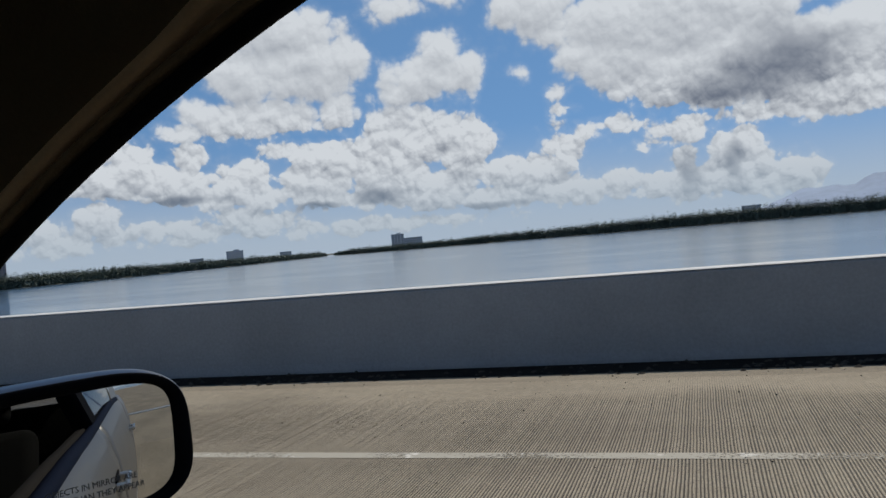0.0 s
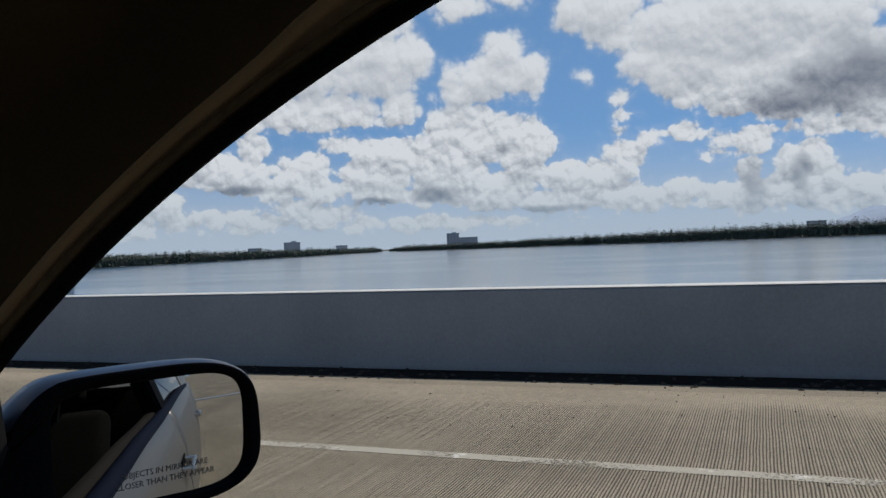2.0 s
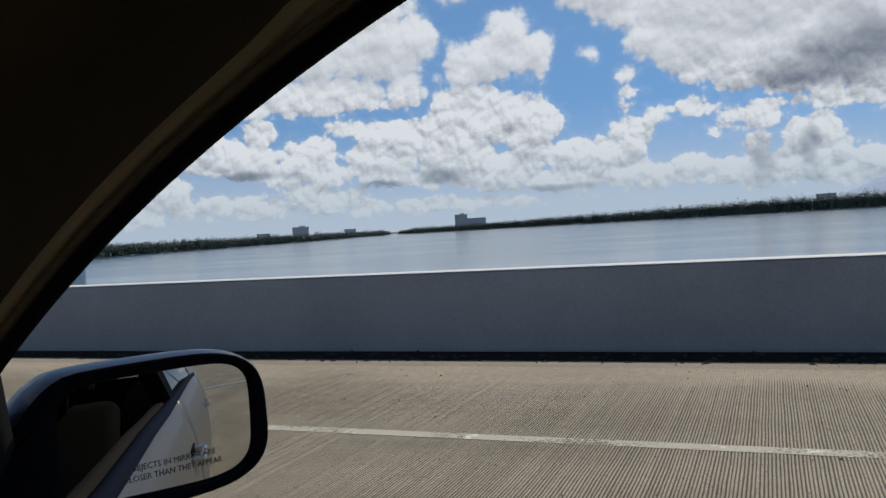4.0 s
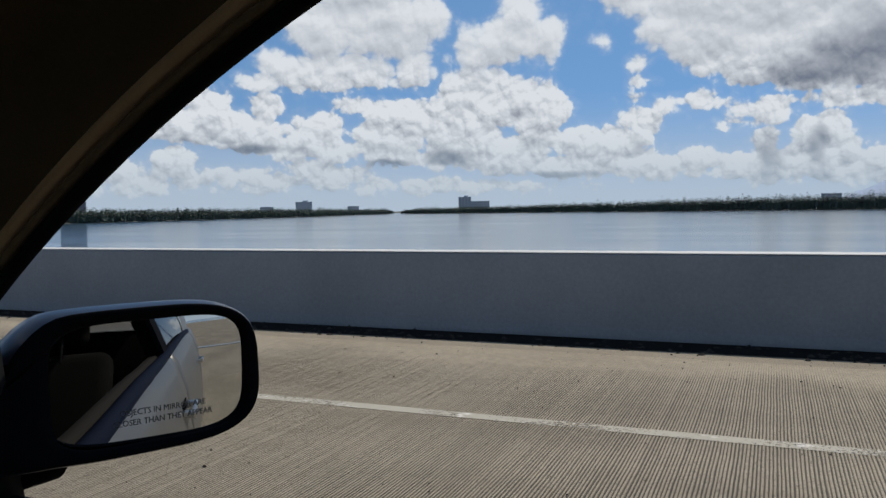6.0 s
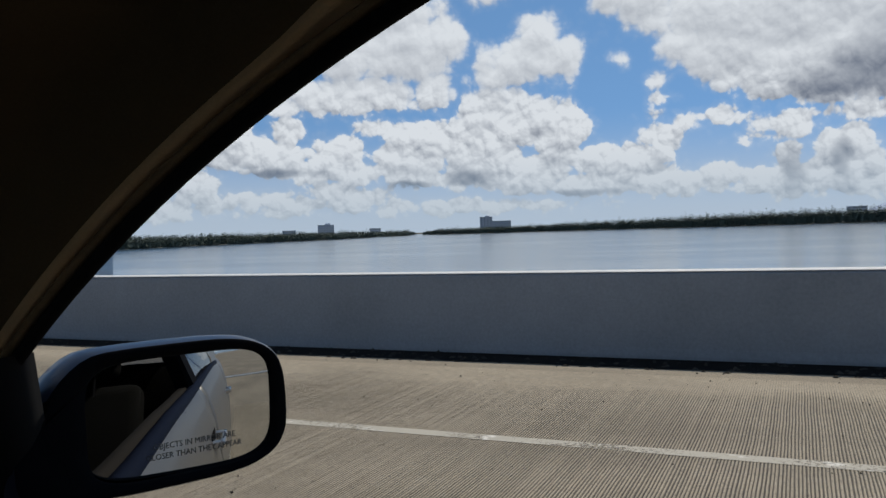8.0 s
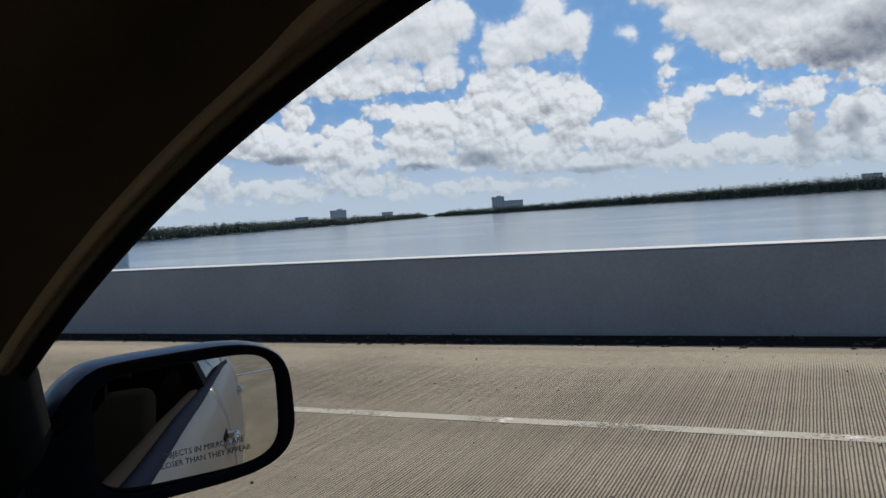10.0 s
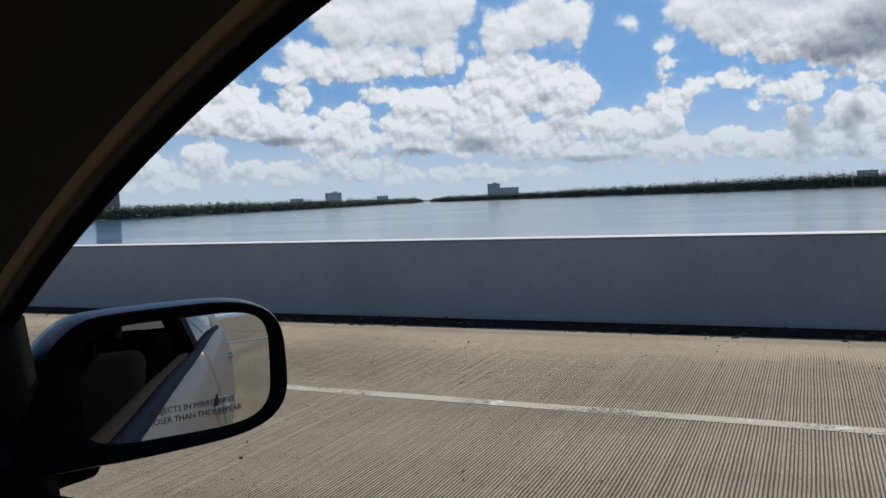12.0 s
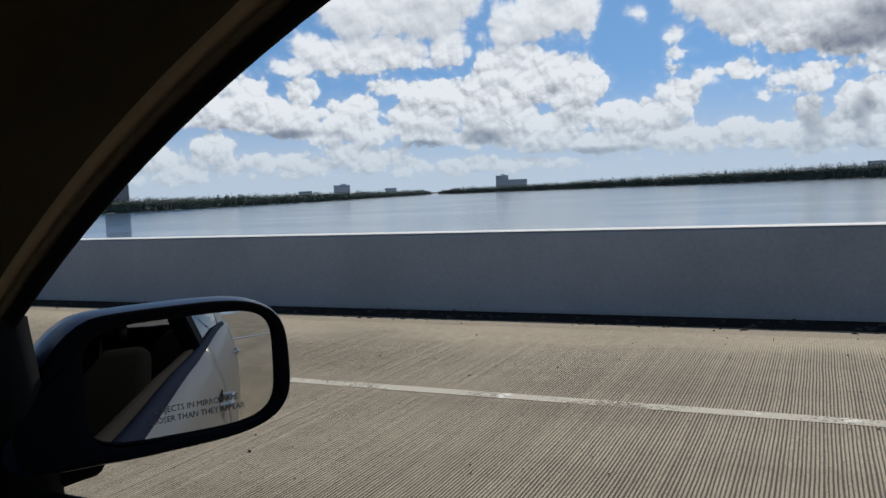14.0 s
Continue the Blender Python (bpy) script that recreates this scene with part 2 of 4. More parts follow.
def material(name, base, rough=0.6, metal=0.0, vary=0.25, scale=3.0, fine=60.0, bump=0.0, tint=None, coat=0.0, spec=0.5, spread=0.0, dark=None):
    """Base colour broken up at two scales, with fine relief."""
    m = bpy.data.materials.new(name)
    m.use_nodes = True
    t = m.node_tree
    b = t.nodes["Principled BSDF"]
    tc = t.nodes.new("ShaderNodeTexCoord")
    co = tc.outputs["Object"]
    n1, _ = noisen(t, co, scale, 5.0, 0.6)
    n2, _ = noisen(t, co, fine, 3.0, 0.6)
    f = mathn(t, "ADD", mathn(t, "MULTIPLY", n1, 0.6), mathn(t, "MULTIPLY", n2, 0.4))
    f = ramp(t, f, 0.32, 0.68, smooth=False)
    lo = tuple(c * (1 - vary) for c in base) if dark is None else dark
    hi = tuple(min(1.0, c * (1 + vary)) for c in base) if tint is None else tint
    col = mixc(t, f, lo, hi)
    if spread:
        oi = t.nodes.new("ShaderNodeObjectInfo")
        hs = t.nodes.new("ShaderNodeHueSaturation")
        link(t, ramp(t, oi.outputs["Random"], 0, 1, 1 - spread, 1 + spread, smooth=False), hs.inputs["Value"])
        link(t, col, hs.inputs["Color"])
        col = hs.outputs[0]
    link(t, col, b.inputs["Base Color"])
    b.inputs["Roughness"].default_value = rough
    r = mathn(t, "ADD", rough - 0.06, mathn(t, "MULTIPLY", n1, 0.12), clamp=True)
    link(t, r, b.inputs["Roughness"])
    b.inputs["Metallic"].default_value = metal
    b.inputs["Coat Weight"].default_value = coat
    b.inputs["Specular IOR Level"].default_value = spec
    if bump:
        bn = t.nodes.new("ShaderNodeBump")
        bn.inputs["Strength"].default_value = bump
        bn.inputs["Distance"].default_value = 0.01
        link(t, n2, bn.inputs["Height"])
        link(t, bn.outputs[0], b.inputs["Normal"])
    return m




def road_material(name, k, silt=None):
    """Weathered deck concrete: stains by the metre, grime in streaks, sandy grain and dark pits."""
    m = bpy.data.materials.new(name)
    m.use_nodes = True
    t = m.node_tree
    b = t.nodes["Principled BSDF"]
    tc = t.nodes.new("ShaderNodeTexCoord")
    co = tc.outputs["Object"]
    mp = t.nodes.new("ShaderNodeMapping")
    mp.inputs["Scale"].default_value = (1.0, 0.35, 1.0)
    link(t, co, mp.inputs[0])
    n1, _ = noisen(t, mp.outputs[0], 0.9, 5.0, 0.6)
    n2, _ = noisen(t, co, 14.0, 4.0, 0.65)
    n3, _ = noisen(t, co, 260.0, 2.0, 0.6)
    n4, _ = noisen(t, co, 52.0, 4.0, 0.75)
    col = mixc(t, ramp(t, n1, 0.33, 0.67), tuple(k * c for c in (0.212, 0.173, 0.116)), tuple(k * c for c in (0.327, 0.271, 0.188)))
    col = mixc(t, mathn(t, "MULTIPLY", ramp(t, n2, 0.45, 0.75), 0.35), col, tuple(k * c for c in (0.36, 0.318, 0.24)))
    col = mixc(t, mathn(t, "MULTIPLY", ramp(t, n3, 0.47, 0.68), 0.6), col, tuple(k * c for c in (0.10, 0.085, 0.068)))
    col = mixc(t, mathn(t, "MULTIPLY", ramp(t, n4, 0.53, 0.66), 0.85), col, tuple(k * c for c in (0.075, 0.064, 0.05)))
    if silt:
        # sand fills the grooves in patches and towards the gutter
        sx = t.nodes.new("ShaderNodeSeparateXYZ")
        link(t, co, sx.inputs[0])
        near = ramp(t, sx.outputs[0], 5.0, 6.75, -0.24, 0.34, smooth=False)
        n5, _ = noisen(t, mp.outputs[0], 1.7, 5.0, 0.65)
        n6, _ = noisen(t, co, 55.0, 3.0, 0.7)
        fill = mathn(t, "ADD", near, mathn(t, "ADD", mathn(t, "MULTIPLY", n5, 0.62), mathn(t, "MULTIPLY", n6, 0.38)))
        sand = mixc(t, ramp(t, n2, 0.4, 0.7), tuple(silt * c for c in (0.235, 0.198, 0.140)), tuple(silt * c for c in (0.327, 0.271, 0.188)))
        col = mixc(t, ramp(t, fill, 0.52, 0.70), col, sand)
    link(t, col, b.inputs["Base Color"])
    b.inputs["Roughness"].default_value = 0.88
    bn = t.nodes.new("ShaderNodeBump")
    bn.inputs["Strength"].default_value = 0.4
    bn.inputs["Distance"].default_value = 0.004
    link(t, n3, bn.inputs["Height"])
    link(t, bn.outputs[0], b.inputs["Normal"])
    return m


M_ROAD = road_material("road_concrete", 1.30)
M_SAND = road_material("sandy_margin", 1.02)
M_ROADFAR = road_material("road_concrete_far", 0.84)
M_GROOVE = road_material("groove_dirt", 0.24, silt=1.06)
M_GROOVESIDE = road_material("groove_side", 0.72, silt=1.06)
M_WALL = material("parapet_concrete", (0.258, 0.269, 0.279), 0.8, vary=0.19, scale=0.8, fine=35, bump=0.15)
# parapet top made paler than its face: the sun on it put into colour
M_TOPLIT = material("parapet_top_sunlit", (0.62, 0.61, 0.58), 0.75, vary=0.12, scale=3, fine=40)
# grime colour that also deepens the parapet's shadow on the deck
M_GUTTER_SHADE = material("gutter_grime_shade", (0.014, 0.0125, 0.011), 0.95, vary=0.5, scale=4, fine=60, bump=0.3, spec=0.05)
M_LITTER = material("gutter_litter", (0.050, 0.044, 0.036), 0.95, vary=0.5, scale=12, fine=90, spec=0.1)
M_BLUE = material("blue_paint", (0.012, 0.06, 0.22), 0.4, vary=0.15, scale=6, fine=90)
M_WHITE = material("white_paint", (0.72, 0.72, 0.70), 0.5, vary=0.08)
M_ORANGE = material("orange_paint", (0.62, 0.10, 0.03), 0.5, vary=0.15)
M_PLATE = material("hatch_plate", (0.16, 0.165, 0.19), 0.6, vary=0.15, scale=5)
M_BLACK = material("black_plastic", (0.005, 0.005, 0.006), 0.85, vary=0.3, scale=20, spec=0.05)
M_RUBBER = material("black_rubber", (0.005, 0.005, 0.005), 0.8, vary=0.3, scale=20, spec=0.2)
# one tan, lit on trim and shaded on lining: window light fall-off as colour
M_TRIM = material("tan_trim_lit", (0.60, 0.41, 0.215), 0.9, vary=0.12, scale=8, fine=400, bump=0.1, spec=0.15)
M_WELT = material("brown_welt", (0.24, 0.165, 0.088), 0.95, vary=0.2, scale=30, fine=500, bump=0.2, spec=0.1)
M_LINING_SHADED = material("tan_lining_shaded", (0.125, 0.085, 0.044), 0.95, vary=0.15, scale=8, fine=400, bump=0.12, spec=0.1)
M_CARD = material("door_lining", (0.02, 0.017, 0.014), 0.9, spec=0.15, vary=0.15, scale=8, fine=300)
M_CAR = material("silver_paint", (0.17, 0.161, 0.148), 0.42, metal=0.5, vary=0.05, scale=2, fine=300, coat=0.15)
M_HOUSING = material("slate_blue_paint", (0.012, 0.016, 0.030), 0.38, metal=0.1, vary=0.1, scale=20, fine=400, coat=0.2, spec=0.25)
M_BELT = material("navy_moulding", (0.006, 0.009, 0.02), 0.7, vary=0.1, scale=20, fine=400, spec=0.08)
M_CHROME = material("chrome", (0.62, 0.60, 0.57), 0.28, metal=1.0, vary=0.03)
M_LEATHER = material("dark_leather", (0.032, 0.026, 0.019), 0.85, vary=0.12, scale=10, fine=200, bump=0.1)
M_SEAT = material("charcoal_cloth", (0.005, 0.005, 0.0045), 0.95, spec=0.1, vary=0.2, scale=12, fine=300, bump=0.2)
M_TYRE = material("tyre_rubber", (0.02, 0.02, 0.02), 0.85, vary=0.2)
M_STEEL = material("worn_steel", (0.55, 0.54, 0.52), 0.4, metal=0.7, vary=0.2, scale=6)
M_PLATEGREEN = material("joint_flange", (0.11, 0.13, 0.12), 0.6, metal=0.4, vary=0.3, scale=8)
# leaf green lightened and greyed to carry the haze over the water
M_FOLIAGE = material("mangrove_leaves_hazed", (0.095, 0.120, 0.092), 0.85, vary=0.25, scale=0.06, fine=0.5)
M_LAND = material("shore_soil", (0.07, 0.07, 0.05), 0.9, vary=0.3, scale=0.05, fine=0.6)
# distance haze is painted in as the hill's pale blue base
M_HILL = material("far_hill_haze", (0.37, 0.44, 0.55), 1.0, vary=0.12, scale=0.004, fine=0.02)
# pale and grey far walls are lightened, with haze as part of their colour
M_BLDG = material("pale_render_hazed", (0.74, 0.75, 0.78), 0.8, vary=0.08, scale=0.05, fine=0.5)
M_BLDG2 = material("grey_render_hazed", (0.62, 0.64, 0.68), 0.8, vary=0.08, scale=0.05, fine=0.5)
M_BRICKISH = material("rose_render", (0.46, 0.40, 0.40), 0.8, vary=0.1, scale=0.05, fine=0.5)
M_DARKGLASS = material("dark_window", (0.22, 0.25, 0.30), 0.3, vary=0.1)
M_LETTER = material("grey_lettering", (0.12, 0.115, 0.105), 0.6, vary=0.1)


def glass_material(name, tint):
    m = bpy.data.materials.new(name)
    m.use_nodes = True
    b = m.node_tree.nodes["Principled BSDF"]
    b.inputs["Base Color"].default_value = (*tint, 1)
    b.inputs["Roughness"].default_value = 0.02
    b.inputs["Transmission Weight"].default_value = 1.0
    b.inputs["IOR"].default_value = 1.45
    return m


# unseen front and back panes, tinted near black to hold light out of the cabin
M_DIM_GLASS = glass_material("cabin_dimming_glass", (0.07, 0.08, 0.08))
M_REARGLASS = glass_material("tinted_glass", (0.20, 0.24, 0.29))


def mirror_material():
    m = bpy.data.materials.new("mirror_silver")
    m.use_nodes = True
    b = m.node_tree.nodes["Principled BSDF"]
    b.inputs["Base Color"].default_value = (0.66, 0.67, 0.66, 1)
    b.inputs["Metallic"].default_value = 1.0
    b.inputs["Roughness"].default_value = 0.015
    return m


M_MIRROR = mirror_material()


def water_material():
    m = bpy.data.materials.new("lagoon_water")
    m.use_nodes = True
    t = m.node_tree
    b = t.nodes["Principled BSDF"]
    b.inputs["Base Color"].default_value = (0.06, 0.10, 0.14, 1)
    b.inputs["Roughness"].default_value = 0.16
    b.inputs["IOR"].default_value = 1.33
    tc = t.nodes.new("ShaderNodeTexCoord")
    mp = t.nodes.new("ShaderNodeMapping")
    mp.inputs["Scale"].default_value = (1.0, 0.45, 1.0)
    link(t, tc.outputs["Object"], mp.inputs[0])
    n1, _ = noisen(t, mp.outputs[0], 2.5, 4.0, 0.6)
    n2, _ = noisen(t, mp.outputs[0], 0.02, 3.0, 0.5)
    bn = t.nodes.new("ShaderNodeBump")
    bn.inputs["Strength"].default_value = 0.06
    bn.inputs["Distance"].default_value = 0.05
    link(t, n1, bn.inputs["Height"])
    link(t, bn.outputs[0], b.inputs["Normal"])
    link(t, ramp(t, n2, 0.35, 0.65, 0.11, 0.145), b.inputs["Roughness"])
    return m


M_WATER = water_material()


def paint_line_material():
    m = bpy.data.materials.new("worn_line_paint")
    m.use_nodes = True
    t = m.node_tree
    b = t.nodes["Principled BSDF"]
    tc = t.nodes.new("ShaderNodeTexCoord")
    n1, _ = noisen(t, tc.outputs["Object"], 1.1, 4.0, 0.6)
    n2, _ = noisen(t, tc.outputs["Object"], 45.0, 4.0, 0.7)
    f = mathn(t, "ADD", mathn(t, "MULTIPLY", n1, 0.55), mathn(t, "MULTIPLY", n2, 0.45))
    n3, _ = noisen(t, tc.outputs["Object"], 6.0, 3.0, 0.6)
    link(t, mixc(t, ramp(t, n3, 0.60, 0.68), (0.41, 0.37, 0.29), (0.64, 0.60, 0.52)), b.inputs["Base Color"])
    b.inputs["Roughness"].default_value = 0.8
    link(t, ramp(t, f, 0.39, 0.50), b.inputs["Alpha"])
    return m


M_LINE = paint_line_material()

# ---- small builders ----


def mesh_of(name, verts, faces, mats, smooth=False, slots=None):
    me = bpy.data.meshes.new(name)
    me.from_pydata([tuple(v) for v in verts], [], faces)
    for m in mats if isinstance(mats, (list, tuple)) else [mats]:
        me.materials.append(m)
    if slots is not None:
        me.polygons.foreach_set("material_index", slots)
    if smooth:
        me.polygons.foreach_set("use_smooth", [True] * len(me.polygons))
    me.update()
    return me


def part(name, bm, mat, parent=None, label="", smooth=False):
    if isinstance(bm, bpy.types.Mesh):
        me = bm
        if not me.materials:
            me.materials.append(mat)
    else:
        bmesh.ops.recalc_face_normals(bm, faces=bm.faces)
        me = bpy.data.meshes.new(name)
        bm.to_mesh(me)
        bm.free()
        me.materials.append(mat)
        if smooth:
            me.polygons.foreach_set("use_smooth", [True] * len(me.polygons))
    ob = new(name, me)
    if parent is not None:
        ob.parent = parent
    if label:
        ob["label"] = label
    return ob


def box(size, centre=(0, 0, 0), bevel=0.0, segs=2, m=None):
    bm = bmesh.new()
    bmesh.ops.create_cube(bm, size=1.0)
    bmesh.ops.scale(bm, vec=size, verts=bm.verts)
    if bevel:
        bmesh.ops.bevel(bm, geom=bm.edges[:], offset=bevel, segments=segs, affect="EDGES", profile=0.5)
    bmesh.ops.translate(bm, vec=centre, verts=bm.verts)
    if m is not None:
        bmesh.ops.transform(bm, matrix=m, verts=bm.verts)
    return bm


def cyl(r1, r2, h, centre=(0, 0, 0), segs=24, m=None):
    bm = bmesh.new()
    bmesh.ops.create_cone(bm, cap_ends=True, segments=segs, radius1=r1, radius2=r2, depth=h)
    if m is not None:
        bmesh.ops.transform(bm, matrix=m, verts=bm.verts)
    bmesh.ops.translate(bm, vec=centre, verts=bm.verts)
    return bm


def grid_mesh(name, rows, mat, smooth=True, closed=False, caps=False):
    """A sheet through rows of points; closed joins the last point of a row to its first."""
    n = len(rows[0])
    verts = [v for r in rows for v in r]
    faces = []
    for i in range(len(rows) - 1):
        for j in range(n if closed else n - 1):
            k = (j + 1) % n
            faces.append((i * n + j, i * n + k, (i + 1) * n + k, (i + 1) * n + j))
    if caps:
        faces.append(tuple(range(n))[::-1])
        faces.append(tuple((len(rows) - 1) * n + j for j in range(n)))
    return mesh_of(name, verts, faces, mat, smooth)


def thing(name, label, category, group="", kind="", at=(0, 0, 0)):
    ob = new(name)
    ob.location = at
    ob.empty_display_size = 0.2
    return tagged(ob, label, category, group, kind)


# ---- water, shore and distance ----
DECK = 5.8                     # height of the deck over the water
SEA = -DECK


def polar(az, d, z):
    return (d * cos(radians(az)), d * sin(radians(az)), z)


def build_water():
    ring = [12, 40, 120, 300, 700, 1500, 3000, 4800]
    rows = [[polar(i * 5, r, SEA) for i in range(72)] for r in ring]
    verts_extra = [polar(i * 5, 0.01, SEA) for i in range(72)]
    ob = part("water", grid_mesh("water", [verts_extra] + rows, M_WATER, smooth=True, closed=True), M_WATER)
    tagged(ob, "calm blue-grey lagoon water reflecting cloudy sky", "water", kind="structure")


def shore(az):
    """Distance of the waterline by bearing."""
    keys = [(-40, 1300), (-12, 1100), (-3, 1030), (8, 1120), (16, 1300), (23, 1440), (26.5, 1560), (27.7, 1600), (33, 1150), (40, 930), (46, 800), (60, 700), (80, 900)]
    for (a0, d0), (a1, d1) in zip(keys, keys[1:]):
        if a0 <= az <= a1:
            return d0 + (d1 - d0) * (az - a0) / (a1 - a0)
    return 1300


def crest(az):
    """Height of the tree line over the water by bearing, in metres."""
    keys = [(-40, 18), (-12, 20), (-3, 20), (2, 19.5), (8, 18), (13, 16.5), (17, 15), (20, 13), (26, 12), (27.2, 4), (28, 11.5), (33, 12), (40, 13), (46, 13), (60, 10), (80, 10)]
    for (a0, d0), (a1, d1) in zip(keys, keys[1:]):
        if a0 <= az <= a1:
            return d0 + (d1 - d0) * (az - a0) / (a1 - a0)
    return 9


def build_land():
    rows = [[], [], [], []]
    for i in range(241):
        az = -40 + i * 0.5
        d = shore(az) + 6 * sin(az * 3.1) + 4 * sin(az * 7.7)
        inlet = 900 * exp(-((az - 27.2) / 0.35) ** 2)
        rows[0].append(polar(az, d + inlet, SEA - 0.5))
        rows[1].append(polar(az, d + inlet + 3, SEA + 0.5))
        rows[2].append(polar(az, d + inlet + 60, SEA + 1.0))
        rows[3].append(polar(az, 3600, SEA + 1.5))
    ob = part("shore_land", grid_mesh("shore_land", rows, M_LAND), M_LAND)
    tagged(ob, "low dark wooded land along the far shore", "land", kind="structure")


def build_forest():
    rnd = random.Random(5)
    verts, faces = [], []
    az = -32.0
    while az < 64:
        az += rnd.uniform(0.02, 0.085)
        if 26.95 < az < 27.55:
            continue
        for layer in range(2):
            d = shore(az) + 4 + layer * rnd.uniform(8, 40)
            h = crest(az) * rnd.uniform(0.72, 1.03) * (1.0 if layer else 0.82)
            if rnd.random() < 0.06:
                h *= 1.2
            cx, cy, cz = polar(az + rnd.uniform(-0.03, 0.03), d, SEA + 0.5)
            r = rnd.uniform(2.4, 5.0)
            # trunk
            k = len(verts)
            for q in range(3):
                an = q * 2.1
                verts.append((cx + 0.3 * cos(an), cy + 0.3 * sin(an), cz))
                verts.append((cx + 0.15 * cos(an), cy + 0.15 * sin(an), cz + h * 0.7))
            for q in range(3):
                w = (q + 1) % 3
                faces.append((k + 2 * q, k + 2 * w, k + 2 * w + 1, k + 2 * q + 1))
            # crown of many small leaf clumps
            for c in range(105):
                u = rnd.random() ** 0.6
                th, ph = rnd.uniform(0, 2 * pi), math.acos(rnd.uniform(-1, 1))
                px = cx + r * u * sin(ph) * cos(th)
                py = cy + r * u * sin(ph) * sin(th)
                pz = cz + h * 0.56 + h * 0.43 * u * cos(ph)
                s = rnd.uniform(0.6, 1.5)
                k = len(verts)
                for q in range(3):
                    verts.append((px + rnd.uniform(-s, s), py + rnd.uniform(-s, s), pz + rnd.uniform(-s, s) * 0.42))
                faces.append((k, k + 1, k + 2))
            # undergrowth hiding the foot
            for c in range(10):
                px, py = cx + rnd.uniform(-4, 4), cy + rnd.uniform(-4, 4)
                k = len(verts)
                s = rnd.uniform(1.0, 2.2)
                for q in range(3):
                    verts.append((px + rnd.uniform(-s, s), py + rnd.uniform(-s, s), cz + rnd.uniform(-0.3, h * 0.55)))
                faces.append((k, k + 1, k + 2))
    ob = part("forest", mesh_of("forest", verts, faces, M_FOLIAGE), M_FOLIAGE)
    tagged(ob, "dense dark green mangrove wood lining the shore", "forest", kind="stuff")


def build_hill():
    rows = []
    for k in range(9):
        row = []
        for i in range(121):
            az = -62 + i * 0.52
            top = 420 * max(0.0, min(1.0, (-0.3 - az) / 24.0)) ** 0.62
            top *= 0.82 + 0.18 * sin(az * 0.9 + 1.0) * sin(az * 0.37) + 0.05 * sin(az * 3.3)
            f = k / 8
            row.append(polar(az, 4700 - 500 * (1 - f), SEA + max(0.2, top * f ** 0.8)))
        rows.append(row)
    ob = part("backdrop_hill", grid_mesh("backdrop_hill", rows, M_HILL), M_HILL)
    tagged(ob, "hazy blue-grey mountain slope on the horizon", "mountain", kind="structure")


def building(label, az0, az1, dist, top_el, mat, floors, bays, wings=(), roof_box=True, balcony=False):
    """A far block that faces the bridge, with recessed windows on the face and a parapet roof."""
    mid = (az0 + az1) / 2
    w = dist * abs(radians(az0 - az1))
    base = SEA + 1.0
    h = 1.2 + dist * tan(radians(top_el)) - base
    ob = thing("building", label, "building", "buildings on the far shore", at=polar(mid, dist, base))
    ob.rotation_euler = (0, 0, radians(mid - 90))
    blocks = [(0.0, w, h, floors, bays)] + list(wings)
    for cx, bw, bh, fl, ba in blocks:
        part("wall", box((bw, 16, bh), (cx, 8, bh / 2)), mat, ob)
        part("roof", box((bw + 0.8, 16.8, 0.7), (cx, 8, bh + 0.35), 0.1, 1), M_BLDG2, ob)
        fh = bh / fl
        pane = mesh_of("window", *box_data(bw / ba * 0.62, 0.3, fh * 0.5), M_DARKGLASS)
        slab = mesh_of("balcony", *box_data(bw * 0.96, 1.4, fh * 0.22), mat)
        for f in range(fl):
            for b in range(ba):
                wo = part("window", pane, M_DARKGLASS, ob)
                wo.location = (cx - bw / 2 + (b + 0.5) * bw / ba, -0.08, (f + 0.55) * fh)
            if balcony:
                so = part("balcony", slab, mat, ob)
                so.location = (cx, -0.7, f * fh + fh * 0.12)
    if roof_box:
        part("roof_plant", box((w * 0.35, 5, 2.4), (w * 0.1, 8, h + 1.9), 0.1, 1), M_BLDG2, ob)
    return ob


def box_data(sx, sy, sz):
    v = [(x * sx / 2, y * sy / 2, z * sz / 2) for x in (-1, 1) for y in (-1, 1) for z in (-1, 1)]
    f = [(0, 1, 3, 2), (4, 6, 7, 5), (0, 4, 5, 1), (2, 3, 7, 6), (0, 2, 6, 4), (1, 5, 7, 3)]
    return v, f


build_water()
build_land()
build_forest()
build_hill()
building("grey mid-rise block with a lower wing behind trees", 23.13, 22.29, 1640, 0.80, M_BLDG2, 8, 4, wings=[(29.5, 36.0, 20.5, 5, 9)])
building("pale flat-roofed apartment block over the tree line", 33.99, 32.91, 1500, 0.62, M_BLDG, 6, 6)
building("low grey building half hidden by trees", 36.31, 35.44, 1500, 0.32, M_BLDG2, 4, 5, roof_box=False)
building("low pale building half hidden by trees", 30.56, 29.81, 1700, 0.29, M_BLDG, 4, 5, roof_box=False)
building("tall rose-grey apartment tower with white balcony bands", 48.4, 46.9, 860, 2.02, M_BRICKISH, 15, 7, balcony=True)
building("small dark block on the wooded shore", 0.25, -0.9, 1300, 0.60, M_BLDG2, 6, 4, roof_box=False)

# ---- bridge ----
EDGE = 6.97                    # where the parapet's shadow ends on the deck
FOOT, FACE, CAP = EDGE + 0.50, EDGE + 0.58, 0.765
Y0, Y1 = -140.0, 140.0


